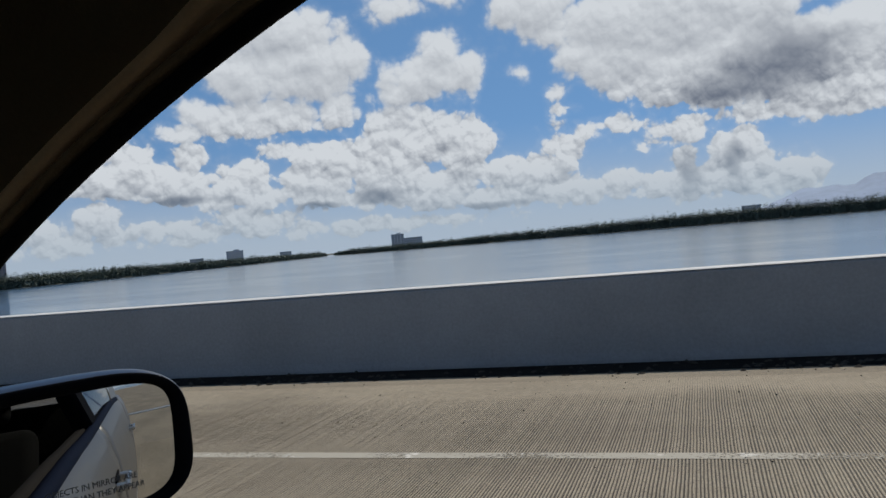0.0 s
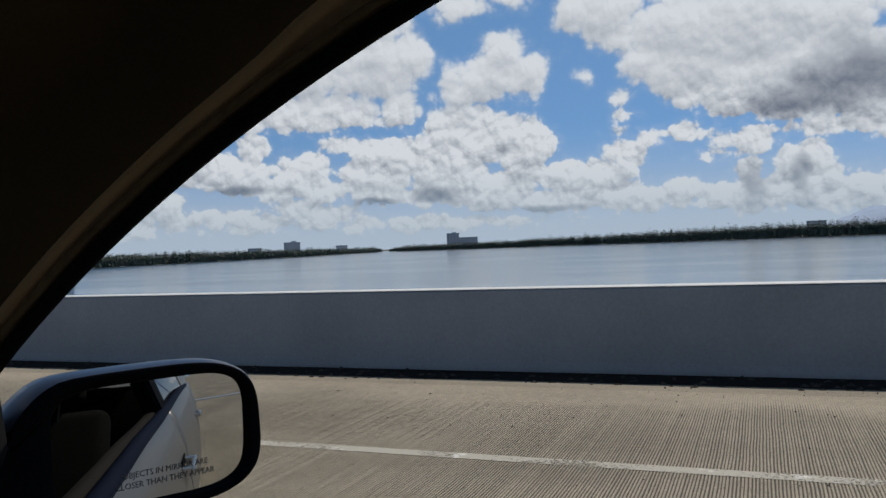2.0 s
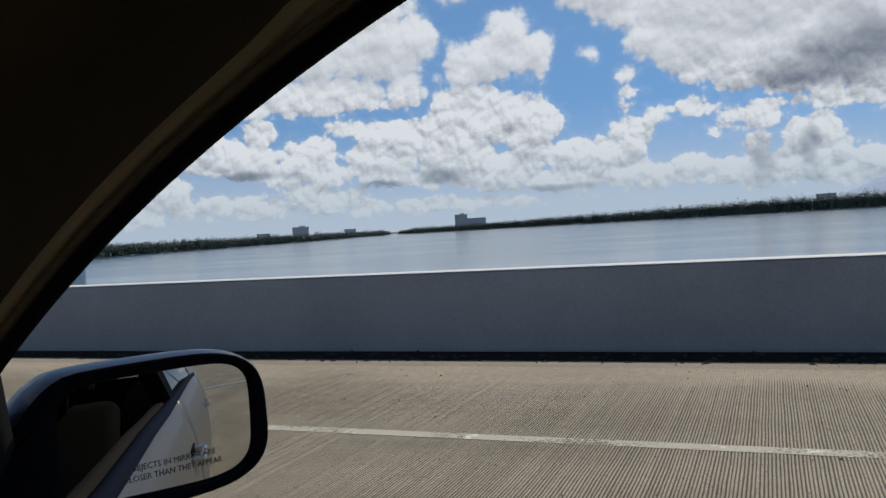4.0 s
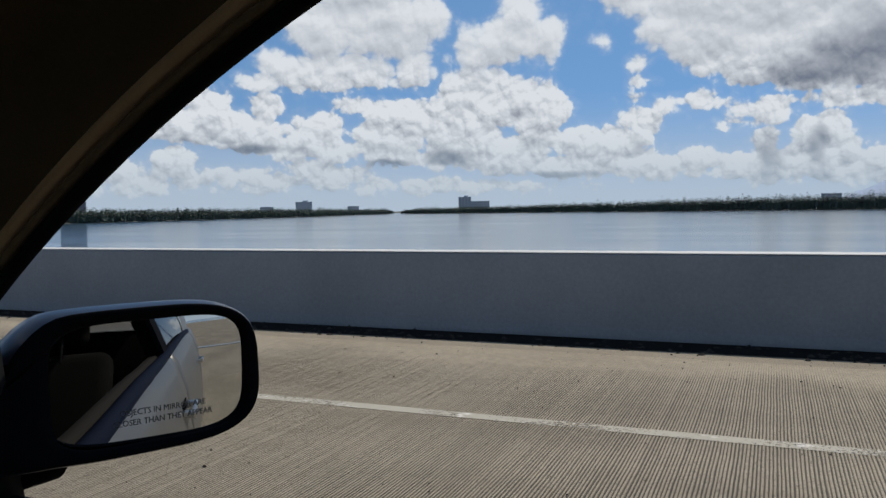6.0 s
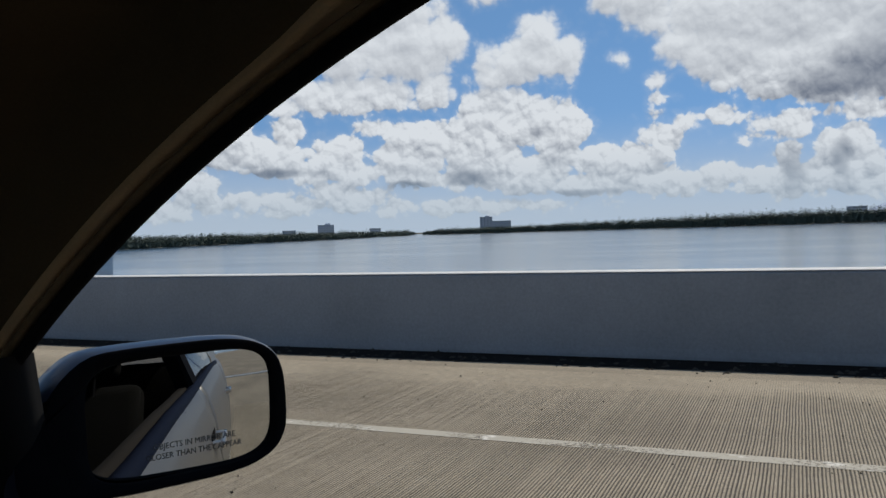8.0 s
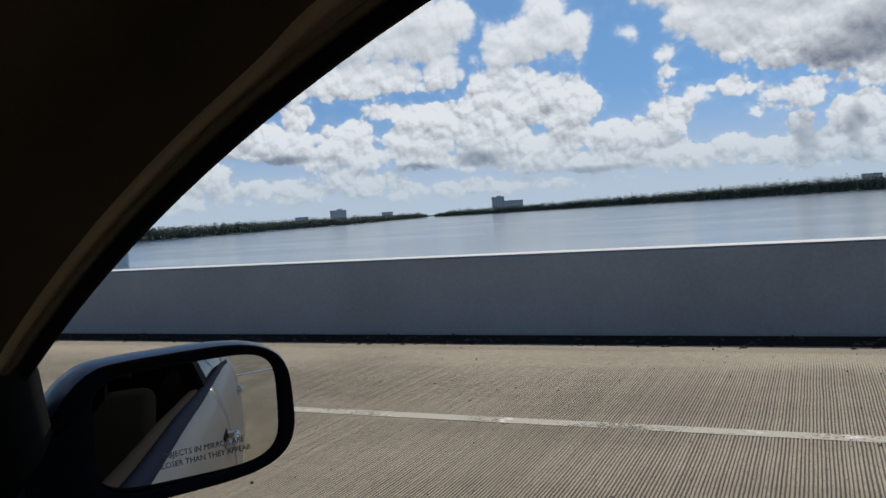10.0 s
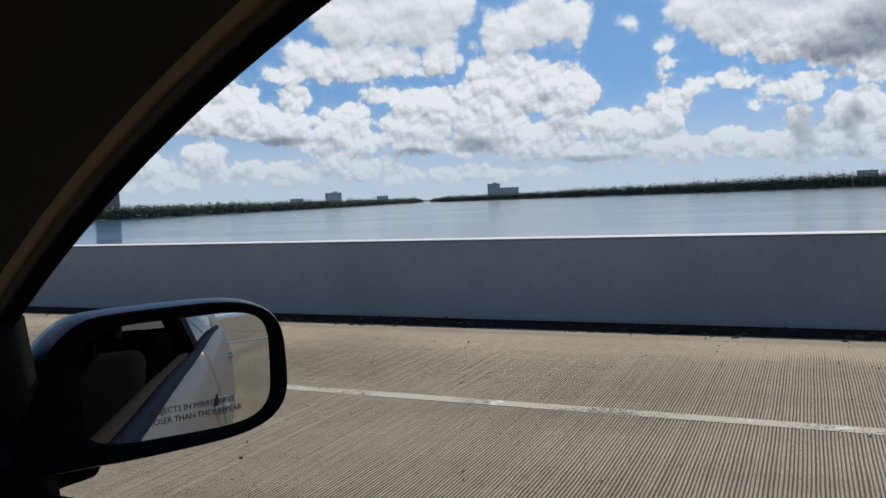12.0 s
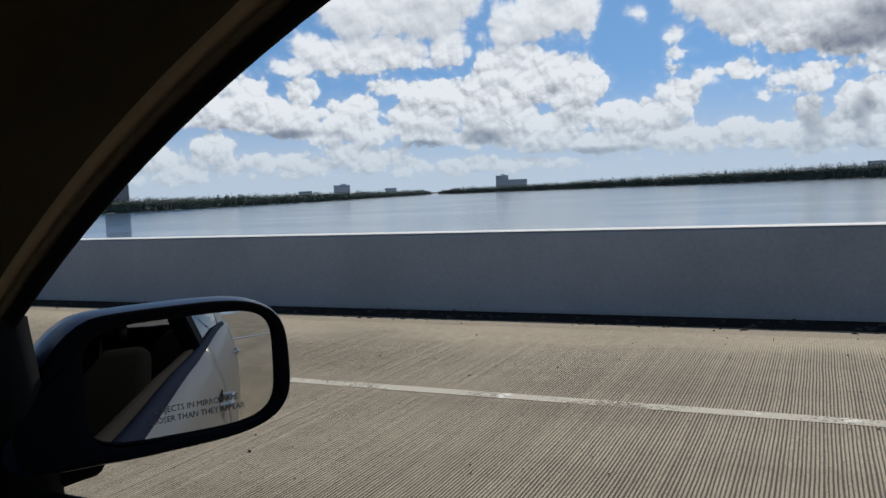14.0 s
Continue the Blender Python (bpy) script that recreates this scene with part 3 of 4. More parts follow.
def build_parapet():
    prof = [(FOOT, -0.3), (FOOT, 0.03), (FOOT + 0.012, 0.10), (FACE - 0.01, CAP - 0.02), (FACE + 0.012, CAP), (FACE + 0.26, CAP + 0.004), (FACE + 0.275, CAP - 0.015), (FACE + 0.32, -0.3)]
    joints = [Y0, -94, -54, -14.02, 26, 66, 106, Y1]
    wall = thing("wall_parapet", "plain grey concrete bridge parapet with pale top edge", "parapet", kind="structure")
    for a, b in zip(joints, joints[1:]):
        n = max(2, int((b - a) / 1.0))
        rows = []
        for i in range(n + 1):
            y = a + 0.02 + (b - a - 0.04) * i / n
            rows.append([(x, y, z + 0.003 * noise.noise((y * 0.35, x, z))) for x, z in prof])
        part("parapet_section", grid_mesh("parapet_section", rows, M_WALL, smooth=False, closed=True, caps=True), M_WALL, wall)
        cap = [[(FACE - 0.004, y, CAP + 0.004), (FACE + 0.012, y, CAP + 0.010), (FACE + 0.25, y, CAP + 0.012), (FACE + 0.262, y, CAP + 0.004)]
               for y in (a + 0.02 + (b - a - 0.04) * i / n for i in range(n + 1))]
        part("cap_strip", grid_mesh("cap_strip", cap, M_TOPLIT, smooth=False), M_TOPLIT, wall, "pale top edge with sunlight in its colour")
    other = thing("wall_median", "plain concrete barrier closing the other side of the deck", "parapet", kind="structure")
    prof2 = [(-9.3, -0.3), (-9.0, 0.0), (-9.1, 0.8), (-9.3, 0.8)]
    part("barrier", grid_mesh("barrier", [[(x, y, z) for x, z in prof2] for y in (Y0, Y1)], M_WALL, smooth=False, closed=True, caps=True), M_WALL, other)


PITCH = 0.0172
GA, GB = -6.0, 14.0            # stretch of the deck with its tined grooves modelled
GX0, GX1 = 0.60, EDGE - 0.26
SKEW = -0.05                   # the grooves run slightly aslant


def build_road():
    road = thing("road", "weathered tan concrete bridge deck with transverse tined grooves", "road", kind="structure")
    rnd = random.Random(9)
    nx = 70
    xs = [GX0 + (GX1 - GX0) * (i / nx) for i in range(nx + 1)]
    verts, faces, slots = [], [], []
    y = GA
    lines = []                 # (y, z, slot of the strip that follows)
    while y < GB:
        g = rnd.uniform(0.0062, 0.0090)
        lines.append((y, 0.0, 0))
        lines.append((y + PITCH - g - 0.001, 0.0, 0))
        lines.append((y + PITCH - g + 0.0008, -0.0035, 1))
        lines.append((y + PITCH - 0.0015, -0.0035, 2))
        y += PITCH + rnd.uniform(-0.0012, 0.0012)
    lines.append((GB, 0.0, 0))
    for i, (yy, z, s) in enumerate(lines):
        for j, x in enumerate(xs):
            wob = 0.0035 * noise.noise((x * 2.2, yy * 6.0, 0.0)) + 0.0019 * noise.noise((x * 17.0, yy * 45.0, 3.0))
            open_ = min(1.0, max(0.0, (GX1 - 0.1 - x) / 1.1 + 0.5 * noise.noise((x * 1.6, yy * 0.7, 7.0))))
            verts.append((x, yy + wob + SKEW * (GX1 - x), z * open_ + 0.001 * noise.noise((x * 3, yy * 3, 1.0))))
    n = nx + 1
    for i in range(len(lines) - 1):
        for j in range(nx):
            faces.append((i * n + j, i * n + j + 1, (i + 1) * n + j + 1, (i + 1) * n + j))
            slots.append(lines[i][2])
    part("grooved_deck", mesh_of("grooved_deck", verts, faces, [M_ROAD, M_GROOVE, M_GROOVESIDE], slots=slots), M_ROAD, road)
    sk0, sk1 = SKEW * (GX1 - GX0), 0.0

    def quad(name, pts):
        part(name, mesh_of(name, pts, [tuple(range(len(pts)))], M_SAND if "margin" in name else M_ROADFAR), M_ROAD, road)

    # dark strip along the parapet foot, its shadow and grime as colour, ragged edge
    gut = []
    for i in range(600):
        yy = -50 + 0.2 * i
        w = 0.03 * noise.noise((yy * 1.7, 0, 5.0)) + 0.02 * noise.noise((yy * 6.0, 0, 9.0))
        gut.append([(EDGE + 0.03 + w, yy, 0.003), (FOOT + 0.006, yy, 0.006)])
    part("gutter", grid_mesh("gutter", gut, M_GUTTER_SHADE, smooth=False), M_GUTTER_SHADE, road, "dark grimy gutter strip with painted parapet shadow")
    quad("smooth_margin", [(GX1, GA, 0), (FOOT + 0.01, GA, 0), (FOOT + 0.01, GB, 0), (GX1, GB, 0)])
    quad("deck_ahead", [(GX0, GB + sk0, 0), (GX1, GB, 0), (FOOT + 0.01, GB, 0), (FOOT + 0.01, Y1, 0), (GX0, Y1, 0)])
    quad("deck_astern", [(GX0, Y0, 0), (FOOT + 0.01, Y0, 0), (FOOT + 0.01, GA, 0), (GX1, GA, 0), (GX0, GA + sk0, 0)])
    quad("deck_inner", [(-9.2, Y0, 0), (GX0, Y0, 0), (GX0, Y1, 0), (-9.2, Y1, 0)])
    slab = part("deck_slab", box((17.2, Y1 - Y0, 0.5), (-0.7, 0, -0.56)), M_WALL, road)
    # worn edge line
    lx = EDGE - 2.52
    rows = []
    for i in range(281):
        yy = Y0 + i
        rows.append([(lx - 0.058, yy, 0.0022), (lx + 0.058, yy, 0.0022)])
    ln = part("edge_line", grid_mesh("edge_line", rows, M_LINE, smooth=False), M_LINE)
    tagged(ln, "worn pale painted edge line on the deck", "road marking", kind="structure")


def build_grit():
    rnd = random.Random(21)
    verts, faces = [], []
    for i in range(620):
        y = rnd.uniform(-3, 11)
        x = EDGE - abs(rnd.gauss(0, 0.5)) if rnd.random() < 0.12 else rnd.uniform(1.2, EDGE)
        r = rnd.uniform(0.0025, 0.006) * (1.0 + rnd.random() ** 6)
        k = len(verts)
        for dx, dy, dz in ((1, 0, 0.4), (0, 1, 0.4), (-1, 0, 0.4), (0, -1, 0.4), (0, 0, 1.1), (0, 0, -0.2)):
            verts.append((x + r * (dx + rnd.uniform(-0.3, 0.3)), y + r * (dy + rnd.uniform(-0.3, 0.3)), r * dz + 0.001))
        for a, b in ((0, 1), (1, 2), (2, 3), (3, 0)):
            faces += [(k + a, k + b, k + 4), (k + b, k + a, k + 5)]
    ob = part("grit", mesh_of("grit", verts, faces, M_LITTER), M_LITTER)
    tagged(ob, "small dark stones and tar crumbs scattered on the deck", "grit", kind="stuff")


def build_litter():
    """Crumbs of tar, leaf litter and gravel swept against the foot of the parapet."""
    rnd = random.Random(33)
    verts, faces = [], []
    for i in range(900):
        y = rnd.uniform(-4, 13)
        if noise.noise((y * 0.9, 0.0, 2.0)) < rnd.uniform(-0.5, 0.35):
            continue
        x = rnd.uniform(EDGE - 0.06, FOOT - 0.02)
        r = rnd.uniform(0.006, 0.028)
        k = len(verts)
        for q in range(5):
            an = q * 2 * pi / 5 + rnd.uniform(-0.4, 0.4)
            verts.append((x + r * cos(an), y + 1.5 * r * sin(an), 0.002))
        verts.append((x + r * 0.2, y, r * rnd.uniform(0.3, 0.9) + 0.006))
        faces += [(k + q, k + (q + 1) % 5, k + 5) for q in range(5)]
    ob = part("gutter_litter", mesh_of("gutter_litter", verts, faces, M_LITTER), M_LITTER)
    tagged(ob, "dark crumbs and leaf litter along the gutter", "litter", kind="stuff")


build_litter()
build_parapet()
build_road()
build_grit()

# ---- lamp posts and marker boxes on the parapet ----


def build_post(y, group):
    ob = thing("lamp_post", "tall blue painted steel post bolted to the parapet top", "lamp post", group, at=(FACE + 0.14, y, CAP + 0.012))
    part("base_plate", box((0.24, 0.24, 0.02), (0, 0, 0.01), 0.003, 1), M_BLUE, ob)
    part("collar", cyl(0.115, 0.095, 0.06, (0, 0, 0.05)), M_BLUE, ob)
    part("pole", cyl(0.09, 0.055, 8.0, (0, 0, 4.05)), M_BLUE, ob, smooth=True)
    for sx in (-1, 1):
        for sy in (-1, 1):
            part("bolt", cyl(0.014, 0.014, 0.03, (sx * 0.095, sy * 0.095, 0.035), 6), M_STEEL, ob)
    band = part("number_bars", box((0.004, 0.06, 0.03), (-0.0905, 0, 0.22)), M_WHITE, ob, "small pale bars on the pole")
    return ob


def build_marker(y, digit):
    ob = thing("marker_box", "white emergency marker box with orange ends and a black numeral", "marker box", "marker boxes", at=(FACE + 0.10, y, CAP + 0.012))
    part("cabinet", box((0.16, 0.26, 0.62), (0, 0, 0.42), 0.008), M_WHITE, ob, "white cabinet")
    part("lower_band", box((0.165, 0.265, 0.11), (0, 0, 0.055), 0.006), M_ORANGE, ob, "orange lower band")
    part("upper_band", box((0.165, 0.265, 0.10), (0, 0, 0.78), 0.006), M_ORANGE, ob, "orange upper band")
    for s in (-1, 1):
        part("edge_strip", box((0.17, 0.012, 0.62), (0, s * 0.132, 0.42), 0.002, 1), M_ORANGE, ob, "orange edge strip")
    part("pictogram", box((0.004, 0.10, 0.07), (-0.082, 0, 0.56), 0.001, 1), M_PLATE, ob, "grey pictogram panel")
    lettering("numeral", digit, 0.11, Matrix.Translation((-0.084, 0.03, 0.24)) @ Euler((radians(90), 0, radians(-90))).to_matrix().to_4x4(), M_BLACK, ob)
    return ob


def lettering(name, text, size, m, mat, parent):
    cu = bpy.data.curves.new(name, "FONT")
    cu.body, cu.size, cu.extrude, cu.resolution_u = text, 0.0086 if name == "lettering" else size, 0.0006, 2
    tmp = bpy.data.objects.new("tmp", cu)
    me = bpy.data.meshes.new_from_object(tmp)
    bpy.data.objects.remove(tmp)
    me.materials.clear()
    me.materials.append(mat)
    me.transform(m)
    return part(name, me, mat, parent)


def build_hatch(y):
    ob = thing("junction_hatch", "grey metal cover plate set in the parapet face", "hatch", "hatches under the posts", at=(FOOT + 0.028, y, 0.30))
    part("cover", box((0.012, 0.53, 0.32), (0.002, 0, 0), 0.003, 1), M_PLATE, ob)
    for sy in (-1, 1):
        for sz in (-1, 1):
            part("screw", cyl(0.008, 0.008, 0.012, (-0.006, sy * 0.24, sz * 0.135), 8, Euler((0, radians(90), 0)).to_matrix().to_4x4()), M_STEEL, ob)
    ob.rotation_euler = (0, radians(6.5), 0)


SPAN = 40.0
for i, y in enumerate((-67.3, -27.3, 12.7, 52.7, 92.7)):
    build_post(y, "lamp posts on the parapet")
    build_hatch(y + 0.05)
build_marker(12.3, "5")
build_marker(-27.7, "7")


def build_joint(y):
    ob = thing("expansion_joint", "worn steel modular expansion joint across the deck", "expansion joint", at=(0, y, 0))
    for k, dx in enumerate((-0.17, 0.0, 0.17)):
        part("rail", box((15.8, 0.13, 0.02), (-0.9, dx, 0.006), 0.003, 1), M_STEEL, ob, "bright worn steel rail")
    for s in (-1, 1):
        part("flange", box((15.8, 0.12, 0.014), (-0.9, s * 0.31, 0.004), 0.003, 1), M_PLATEGREEN, ob, "dark bolted flange")
        for q in range(24):
            part("bolt", cyl(0.02, 0.02, 0.02, (-6 + q * 0.55, s * 0.31, 0.016), 8), M_STEEL, ob)


build_joint(-14.0)

# ---- the car ----
car = thing("car", "silver passenger car with tan lining and open side window", "car")
WZ0 = 0.93                     # belt line


def wplane(z):
    return 0.4495 - 0.35 * (z - 1.2)


def edge_z(y):
    """Upper edge of the side window opening."""
    if y > -0.2:
        return 1.1865 - 0.5749 * (y - 0.5) - 0.3922 * (y - 0.5) ** 2
    z0 = 1.1865 + 0.5749 * 0.7 - 0.3922 * 0.49
    return z0 - 0.06 * (y + 0.2) ** 2 - 0.16 * max(0.0, -y - 0.9) ** 2


def edge_frame(y):
    z = edge_z(y)
    d = (edge_z(y + 0.01) - edge_z(y - 0.01)) / 0.02
    ln = math.hypot(1, d)
    return Vector((wplane(z), y, z)), Vector((-0.35 * 1 / ln, -d / ln, 1 / ln))


def sweep(name, profile, ys, mat, label="", mirror=False, step=0.0, fixed=2):
    """Draws a section along the window's upper edge: a is outward from the opening, b towards the cabin."""
    rows = []
    for y in ys:
        p, n = edge_frame(y)
        u = step * (1.0 / (1.0 + exp((y - 0.27) / 0.012)) - 0.4)
        rows.append([p + n * (a + u * (i >= fixed)) + Vector((-b - 0.5 * u * (i >= fixed), 0, 0)) for i, (a, b) in enumerate(profile)])
    if mirror:
        rows = [[Vector((-0.56 - v.x, v.y, v.z)) for v in r] for r in rows]
    return part(name, grid_mesh(name, rows, mat, smooth=True), mat, car, label)


YS = [0.98 - 0.03 * i for i in range(90)]
for mir in (False, True):
    sweep("window_seal", [(0.036, -0.034), (0.010, -0.006), (0.001, 0.0), (0.0, 0.002), (0.002, 0.0055), (0.0055, 0.007), (0.009, 0.0062), (0.0115, 0.0035)], YS, M_RUBBER, "black rubber window seal", mir)
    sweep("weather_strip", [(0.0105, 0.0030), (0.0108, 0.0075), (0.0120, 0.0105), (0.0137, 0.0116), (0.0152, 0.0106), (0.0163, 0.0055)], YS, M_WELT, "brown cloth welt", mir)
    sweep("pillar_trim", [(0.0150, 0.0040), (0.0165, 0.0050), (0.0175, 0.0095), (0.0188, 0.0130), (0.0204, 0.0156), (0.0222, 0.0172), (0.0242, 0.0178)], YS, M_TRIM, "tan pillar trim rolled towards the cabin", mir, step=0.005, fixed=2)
    sweep("roof_edge", [(0.0236, 0.0172), (0.0262, 0.0196), (0.0300, 0.0222), (0.0350, 0.0246), (0.0420, 0.0266), (0.0500, 0.0278), (0.060, 0.0288), (0.070, 0.0320), (0.080, 0.041), (0.090, 0.058), (0.097, 0.085), (0.101, 0.12), (0.104, 0.18)], YS, M_LINING_SHADED, "brown cloth roof edge, light fall-off in its colour", mir, step=0.005, fixed=0)
    sweep("roof_rail", [(0.035, -0.033), (0.045, -0.035), (0.065, -0.02), (0.085, 0.02), (0.10, 0.08), (0.11, 0.17)], YS, M_CAR, "silver roof rail", mir)


def span(y, a, b, bulge):
    """A bowed line across the car, from one roof edge to the other."""
    p, n = edge_frame(y)
    r = p + n * a - Vector((b, 0, 0))
    half = r.x + 0.28
    return [(-0.28 + half * u, r.y, r.z + bulge * (1 - u * u)) for u in np.linspace(-1, 1, 15)]


def build_roof():
    for name, a, b, mat, label in (("roof", 0.109, 0.165, M_CAR, "silver roof panel"), ("headliner", 0.1035, 0.178, M_LINING_SHADED, "brown cloth headliner, light fall-off in its colour")):
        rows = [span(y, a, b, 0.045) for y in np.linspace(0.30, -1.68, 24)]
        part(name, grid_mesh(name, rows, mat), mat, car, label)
    screen = part("windscreen", grid_mesh("windscreen", [span(y, 0.1035, 0.178, 0.045) for y in np.linspace(0.98, 0.301, 12)], M_DIM_GLASS), M_DIM_GLASS, car, "raked windscreen glass")
    screen.visible_shadow = False
    def pane(name, ya, za, yb, zb, w0, w1, lab):
        rows = []
        for i in range(9):
            f = i / 8
            w = w0 + (w1 - w0) * f
            rows.append([(-0.28 + w * u, ya + (yb - ya) * f - 0.10 * u * u * (1 if ya > 0 else -1), za + (zb - za) * f) for u in np.linspace(-1, 1, 11)])
        o = part(name, grid_mesh(name, rows, M_DIM_GLASS), M_DIM_GLASS, car, lab)
        o.visible_shadow = False
    pane("back_window", -2.25, 1.02, -1.65, 1.42, 0.66, 0.5, "sloping back window glass")


build_roof()


def skin_x(z, y):
    """Half width of the body side by height, measured from the car's middle."""
    pts = [(0.20, 0.87), (0.32, 0.905), (0.50, 0.925), (0.68, 0.92), (0.82, 0.895), (0.90, 0.865), (0.935, 0.838)]
    x = pts[-1][1]
    for (z0, x0), (z1, x1) in zip(pts, pts[1:]):
        if z0 <= z <= z1:
            x = x0 + (x1 - x0) * (z - z0) / (z1 - z0)
            break
    x -= 0.030 * max(0.0, y - 0.9) ** 2 + 0.035 * max(0.0, -y - 1.3) ** 2
    return x


def belt(y):
    """Height of the belt line, which rises from the mirror to the rear."""
    f = min(1.0, max(0.0, (0.62 - y) / 0.55))
    r = min(1.0, max(0.0, (0.25 - y) / 1.5))
    return 0.905 + 0.032 * f * f * (3 - 2 * f) + 0.065 * r * r * (3 - 2 * r)


def bz(z, y):
    """Heights of the flank, drawn up or down to the belt line."""
    return z if z < 0.6 else 0.6 + (z - 0.6) * (belt(y) - 0.6) / 0.335


def side_panel(name, ya, yb, right, label, z0=0.22, z1=0.935, arch=None):
    zs = [0.22, 0.27, 0.32, 0.40, 0.50, 0.60, 0.68, 0.75, 0.82, 0.865, 0.90, 0.92, 0.935]
    n = max(3, int(abs(yb - ya) / 0.08))
    rows = []
    for i in range(n + 1):
        y = ya + (yb - ya) * i / n
        lo = z0
        if arch is not None and abs(y - arch) < 0.36:
            lo = max(z0, 0.30 + math.sqrt(0.36 ** 2 - (y - arch) ** 2))
        row = []
        for z in zs:
            zz = lo + (z - z0) * (z1 - lo) / (z1 - z0)
            row.append((zz, y))
        outer = [(-0.28 + (1 if right else -1) * skin_x(z, y), y, bz(z, y)) for z, y in row]
        inner = [(-0.28 + (1 if right else -1) * (skin_x(z, y) - 0.05), y, bz(z, y)) for z, y in row][::-1]
        rows.append(outer + inner)
    return part(name, grid_mesh(name, rows, M_CAR, closed=True, caps=True), M_CAR, car, label)


def handle(parent, y, z):
    x = -0.28 + skin_x(z, y)
    h = part("door_handle", box((0.018, 0.17, 0.026), (x + 0.034, y, z), 0.008), M_CHROME, parent, "chrome pull handle")
    part("handle_recess", box((0.004, 0.12, 0.05), (x + 0.001, y, z), 0.001, 1), M_BLACK, parent, "dark handle recess")
    for s in (-1, 1):
        part("handle_foot", box((0.03, 0.022, 0.022), (x + 0.016, y + s * 0.072, z), 0.004, 1), M_CHROME, parent)


for right in (True, False):
    fd = side_panel("front_door", 0.80, -0.345, right, "silver front door")
    rd = side_panel("rear_door", -0.352, -1.50, right, "silver rear door")
    side_panel("rear_quarter", -1.507, -2.95, right, "silver rear quarter panel", arch=-1.95)
    side_panel("front_wing", 1.95, 0.807, right, "silver front wing", arch=1.25)
    if right:
        handle(fd, -0.20, 0.80)
        handle(rd, -1.36, 0.83)
    s = 1 if right else -1
    # belt strip and door card
    rows = [[(-0.28 + s * (skin_x(0.93, y) - dx), y, belt(y) + z) for dx, z in ((-0.0015, -0.016), (-0.001, -0.002), (0.004, 0.012), (0.016, 0.016), (0.03, 0.011), (0.03, -0.006))] for y in np.linspace(0.80, -1.50, 34)]
    part("belt_strip", grid_mesh("belt_strip", rows, M_BELT), M_BELT, car, "dark navy belt moulding")
    rows = [[(-0.28 + s * (0.838 - dx), y, z + belt(y) - 0.9) for dx, z in ((0.034, 0.900), (0.04, 0.909), (0.065, 0.905), (0.085, 0.87), (0.11, 0.70), (0.13, 0.62), (0.11, 0.55), (0.11, 0.25))] for y in np.linspace(0.90, -1.50, 26)]
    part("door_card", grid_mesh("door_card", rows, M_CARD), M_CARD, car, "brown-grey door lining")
    # pillar between the doors, back pillar and rear door glass
    rows = [[(-0.28 + s * (wplane(z) + 0.28 + o), y, z) for y, o in ((-0.31, 0.0), (-0.31, 0.016), (-0.43, 0.016), (-0.43, 0.0), (-0.40, -0.05), (-0.34, -0.05))] for z in np.linspace(0.895, edge_z(-0.37) + 0.01, 8)]
    part("middle_pillar", grid_mesh("middle_pillar", rows, M_BLACK, smooth=False, closed=True), M_BLACK, car, "black middle pillar")
    rows = [[(-0.28 + s * (wplane(z) + 0.28 + 0.006), y, z) for z in np.linspace(0.90, edge_z(y) + 0.004, 7)] for y in np.linspace(-0.42, -1.42, 14)]
    g = part("rear_door_glass", grid_mesh("rear_door_glass", rows, M_REARGLASS), M_REARGLASS, car, "closed rear door glass")
    g.visible_shadow = False
    # out-of-view pane on the left, added to cut the light entering there
    if not right:
        rows = [[(-0.28 + s * (wplane(z) + 0.28 + 0.006), y, z) for z in np.linspace(0.90, edge_z(y) + 0.004, 7)] for y in np.linspace(0.90, -0.32, 14)]
        part("left_dimming_pane", grid_mesh("left_dimming_pane", rows, M_REARGLASS), M_REARGLASS, car, "unseen left pane added to dim the cabin").visible_shadow = False
    rows = [[(-0.28 + s * (wplane(z) + 0.28 + 0.012), y, z) for z in np.linspace(0.895, edge_z(y) + 0.01, 7)] for y in np.linspace(-1.40, -1.90, 8)]
    part("rear_pillar", grid_mesh("rear_pillar", rows, M_CAR), M_CAR, car, "silver rear pillar")


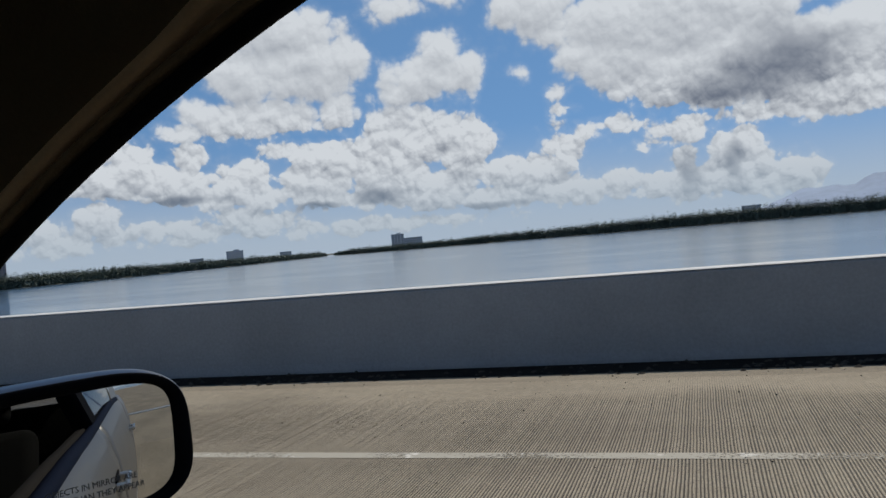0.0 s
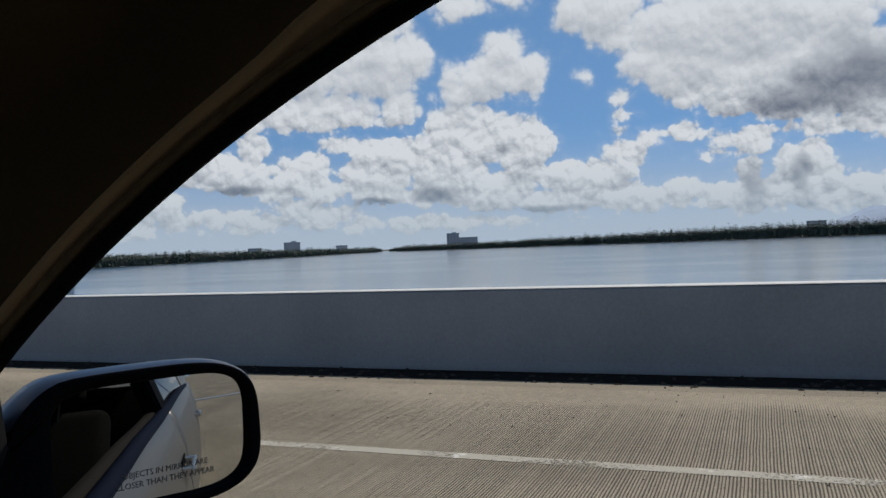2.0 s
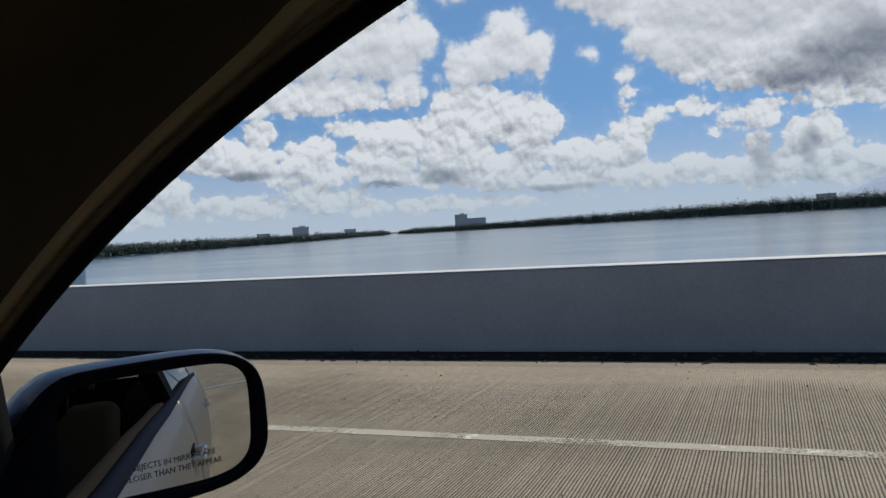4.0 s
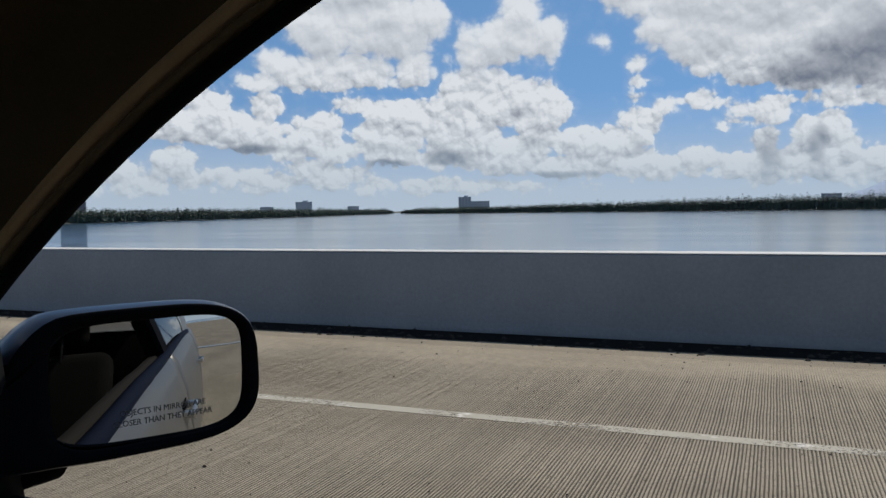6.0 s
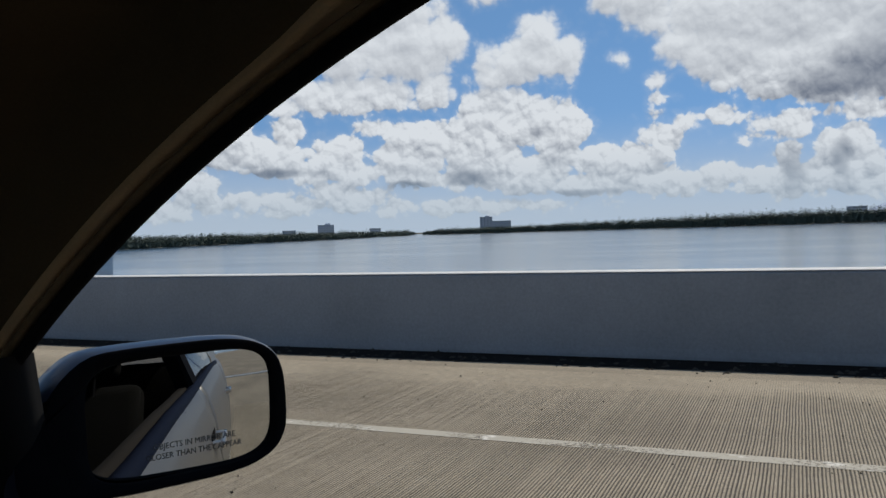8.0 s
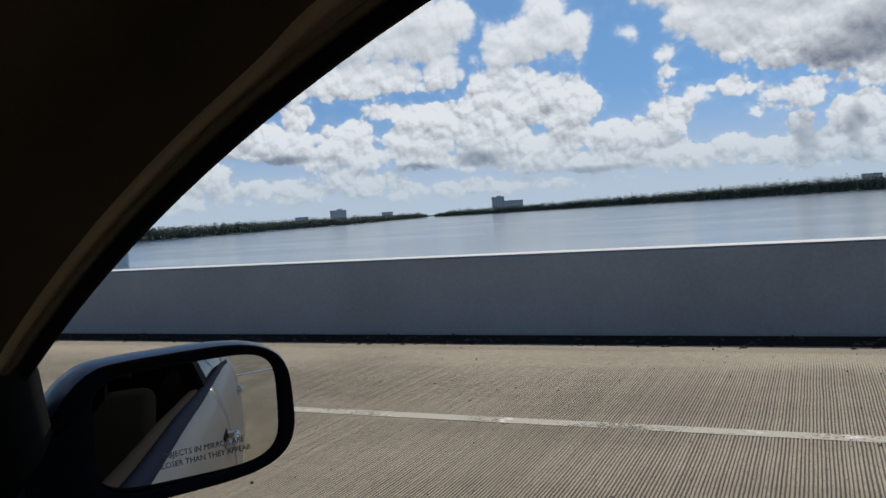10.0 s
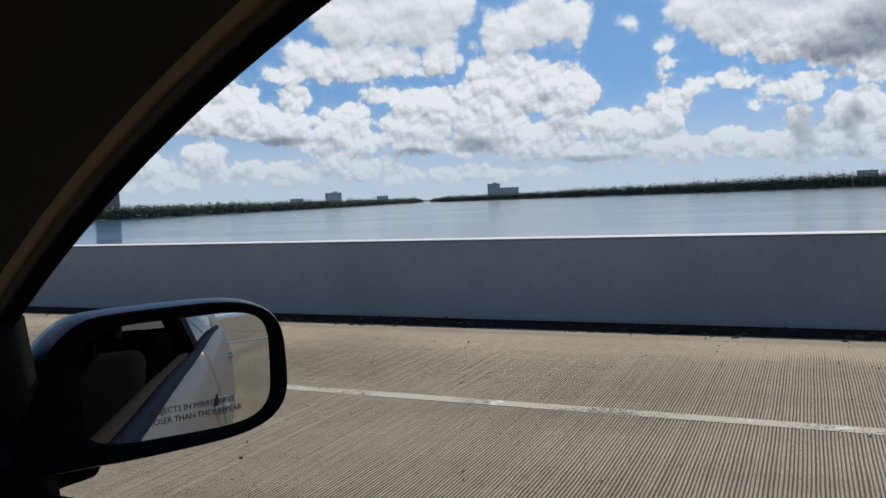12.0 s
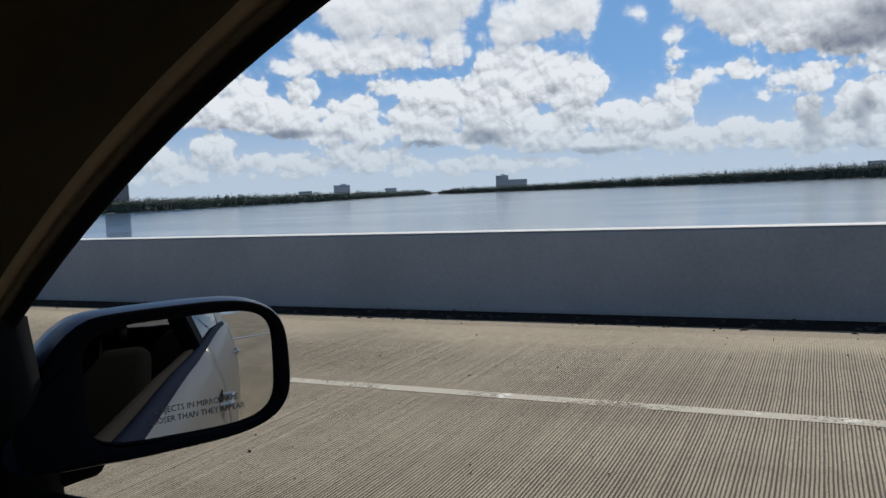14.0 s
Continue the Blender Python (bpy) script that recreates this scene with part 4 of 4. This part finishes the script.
def build_body():
    hw = lambda y: skin_x(0.935, y)
    rows = [[(-0.28 + hw(y) * u, y, 0.905 + 0.05 * (1 - u * u) - 0.05 * max(0.0, y - 0.95)) for u in np.linspace(-1, 1, 15)] for y in np.linspace(0.95, 1.95, 12)]
    part("bonnet", grid_mesh("bonnet", rows, M_CAR), M_CAR, car, "silver bonnet")
    rows = [[(-0.28 + hw(y) * u, y, 0.905 + 0.05 * (1 - u * u)) for u in np.linspace(-1, 1, 15)] for y in np.linspace(-1.88, -2.95, 12)]
    part("boot_lid", grid_mesh("boot_lid", rows, M_CAR), M_CAR, car, "silver boot lid")
    part("front_bumper", box((1.70, 0.12, 0.62), (-0.28, 1.93, 0.55), 0.05, 3), M_CAR, car)
    part("rear_bumper", box((1.60, 0.12, 0.66), (-0.28, -2.93, 0.57), 0.05, 3), M_CAR, car)
    part("floor_pan", box((1.62, 4.6, 0.06), (-0.28, -0.5, 0.25), 0.01, 1), M_SEAT, car)
    part("dashboard", box((1.40, 0.42, 0.34), (-0.28, 1.02, 0.80), 0.06, 3), M_LEATHER, car, "dark brown dashboard")
    part("rear_shelf", box((1.30, 0.5, 0.06), (-0.28, -1.75, 0.86), 0.02, 2), M_SEAT, car)
    for y in (1.25, -1.95):
        for s in (-1, 1):
            rot = Euler((0, radians(90), 0)).to_matrix().to_4x4()
            w = part("wheel", cyl(0.31, 0.31, 0.20, (-0.28 + s * 0.78, y, 0.31), 36, rot), M_TYRE, car, "black tyre", smooth=False)
            part("rim", cyl(0.20, 0.18, 0.03, (-0.28 + s * 0.885, y, 0.31), 24, rot), M_STEEL, w, "silver alloy rim")


build_body()


def build_seat(x, y, passenger):
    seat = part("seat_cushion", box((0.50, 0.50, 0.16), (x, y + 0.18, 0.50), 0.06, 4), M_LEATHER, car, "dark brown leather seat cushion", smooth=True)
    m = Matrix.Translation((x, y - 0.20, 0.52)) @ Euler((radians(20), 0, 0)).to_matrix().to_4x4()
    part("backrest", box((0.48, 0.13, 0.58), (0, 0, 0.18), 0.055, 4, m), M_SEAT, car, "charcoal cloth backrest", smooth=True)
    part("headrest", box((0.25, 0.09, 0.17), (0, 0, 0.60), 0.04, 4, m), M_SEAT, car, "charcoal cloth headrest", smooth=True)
    for s in (-1, 1):
        part("headrest_post", cyl(0.006, 0.006, 0.14, (s * 0.07, 0, 0.49), 8, m), M_BLACK, car)


part("centre_console", box((0.20, 1.1, 0.30), (-0.29, 0.15, 0.45), 0.04, 3), M_LEATHER, car, "dark brown centre console")
build_seat(0.02, -0.42, True)
build_seat(-0.60, -0.42, False)
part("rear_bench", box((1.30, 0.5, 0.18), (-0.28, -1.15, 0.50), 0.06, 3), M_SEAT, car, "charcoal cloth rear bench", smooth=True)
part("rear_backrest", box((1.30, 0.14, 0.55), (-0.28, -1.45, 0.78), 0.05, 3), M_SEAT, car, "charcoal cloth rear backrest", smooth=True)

# sail panel that carries the mirror, ahead of the open window


def build_sail():
    out = []
    for y in np.linspace(0.662, 1.0, 9):
        out.append((y, edge_z(y) + 0.01))
    out += [(1.0, 0.895), (0.715, 0.895)]
    n = len(out)
    v = [(wplane(z) + 0.012, y, z) for y, z in out] + [(wplane(z) - 0.03, y, z) for y, z in out]
    f = [tuple(range(n)), tuple(range(2 * n - 1, n - 1, -1))] + [(i, i + n, (i + 1) % n + n, (i + 1) % n) for i in range(n)]
    part("sail_panel", mesh_of("sail_panel", v, f, M_BLACK), M_BLACK, car, "black plastic corner panel")
    rows = [[(wplane(z) + o, 0.662 + (1.085 - z) * 0.28 + d, z) for d, o in ((0.008, -0.036), (-0.006, -0.028), (-0.009, -0.006), (-0.006, 0.014), (0.008, 0.018))] for z in np.linspace(1.10, 0.895, 10)]
    part("channel_seal", grid_mesh("channel_seal", rows, M_RUBBER), M_RUBBER, car, "black window channel")


build_sail()

# wing mirror
MO = Vector((0.7378, 0.5876, 1.0649))
MN = Vector((-0.41117, -0.90895, 0.06894))
MX = Vector((0.91112, -0.41215, 0.0))
MU = Vector((0.02841, 0.06281, 0.99762))


def mpt(a, b, c):
    return MO + MX * a + MU * b + MN * c


def outline(ca, cb, ha, hb, power, n=72):
    pts = []
    for i in range(n):
        t = 2 * pi * i / n
        c, s = cos(t), sin(t)
        pts.append((ca + ha * math.copysign(abs(c) ** (2 / power), c), cb + hb * math.copysign(abs(s) ** (2 / power), s)))
    return pts


def build_mirror():
    R = 1.4
    sag = lambda a, b: 0.002 - ((a + 0.011) ** 2 + (b - 0.012) ** 2) / (2 * R)
    gl = outline(-0.094, -0.0495, 0.099, 0.0605, 4.8)
    ho = outline(-0.102, -0.047, 0.124, 0.073, 3.4)
    # the housing runs on towards the door and droops there
    ho = [(a if a > -0.102 else -0.102 + (a + 0.102) * 1.3, b - 1.6 * max(0.0, -0.16 - a) ** 2 * (10 if b > 0 else 3)) for a, b in ho]
    shell_rows = []
    for k, (dep, sc, drop) in enumerate(((0.010, 0.975, 0), (0.004, 1.0, 0), (-0.012, 1.03, 0), (-0.04, 1.02, 0), (-0.065, 0.95, -0.002), (-0.085, 0.82, -0.004), (-0.098, 0.6, -0.006), (-0.104, 0.3, -0.008), (-0.105, 0.02, -0.008))):
        shell_rows.append([mpt(-0.102 + (a + 0.102) * sc, -0.047 + (b + 0.047) * sc + drop, dep) for a, b in ho])
    housing = part("side_mirror", grid_mesh("side_mirror", shell_rows, M_HOUSING, closed=True), M_HOUSING, car, "dark slate-blue mirror housing")
    bez = []
    for f, dep in ((0.0, 0.010), (0.25, 0.012), (0.8, 0.008), (1.0, 0.003), (1.02, -0.006)):
        bez.append([mpt(h[0] * 0.975 - 0.102 * 0.025 + (g[0] - h[0] * 0.975 + 0.102 * 0.025) * f, h[1] * 0.975 - 0.047 * 0.025 + (g[1] - h[1] * 0.975 + 0.047 * 0.025) * f, dep) for h, g in zip(ho, gl)])
    part("bezel", grid_mesh("bezel", bez, M_BLACK, closed=True), M_BLACK, housing, "black mirror surround")
    rows = []
    for k in range(19):
        s = 1.03 * max(k, 0.02) / 18
        rows.append([mpt(-0.092 + (a + 0.092) * s, -0.049 + (b + 0.049) * s, sag(-0.092 + (a + 0.092) * s, -0.049 + (b + 0.049) * s)) for a, b in gl])
    part("mirror_glass", grid_mesh("mirror_glass", rows, M_MIRROR, closed=True), M_MIRROR, housing, "convex mirror glass")
    for text, a, b, sz in (("OBJECTS IN MIRROR ARE", -0.127, -0.0825, 0.088), ("CLOSER THAN THEY APPEAR", -0.134, -0.0925, 0.102)):
        ob = lettering("lettering", text, sz, Matrix.Identity(4), M_LETTER, housing)
        wid = max(v.co.x for v in ob.data.vertices)
        for v in ob.data.vertices:
            u, w = a + v.co.x * sz / wid, b + v.co.y
            v.co = mpt(u, w, sag(u, w) + 0.0003 + (0.0002 if v.co.z > 0 else 0.0))
    # arm to the door
    arm = []
    for f in np.linspace(0, 1, 6):
        c = mpt(-0.185, -0.090, -0.060).lerp(Vector((0.52, 0.775, 0.968)), f)
        w, h = 0.042 + 0.01 * f, 0.048 + 0.016 * f
        arm.append([c + Vector((0.1 * h * s2, -w * c2, h * s2)) for c2, s2 in ((math.copysign(abs(cos(t)) ** 0.6, cos(t)), math.copysign(abs(sin(t)) ** 0.6, sin(t))) for t in np.linspace(0, 2 * pi, 24, endpoint=False))])
    part("mirror_arm", grid_mesh("mirror_arm", arm, M_BLACK, closed=True, caps=True), M_BLACK, housing, "black mirror arm")


build_mirror()
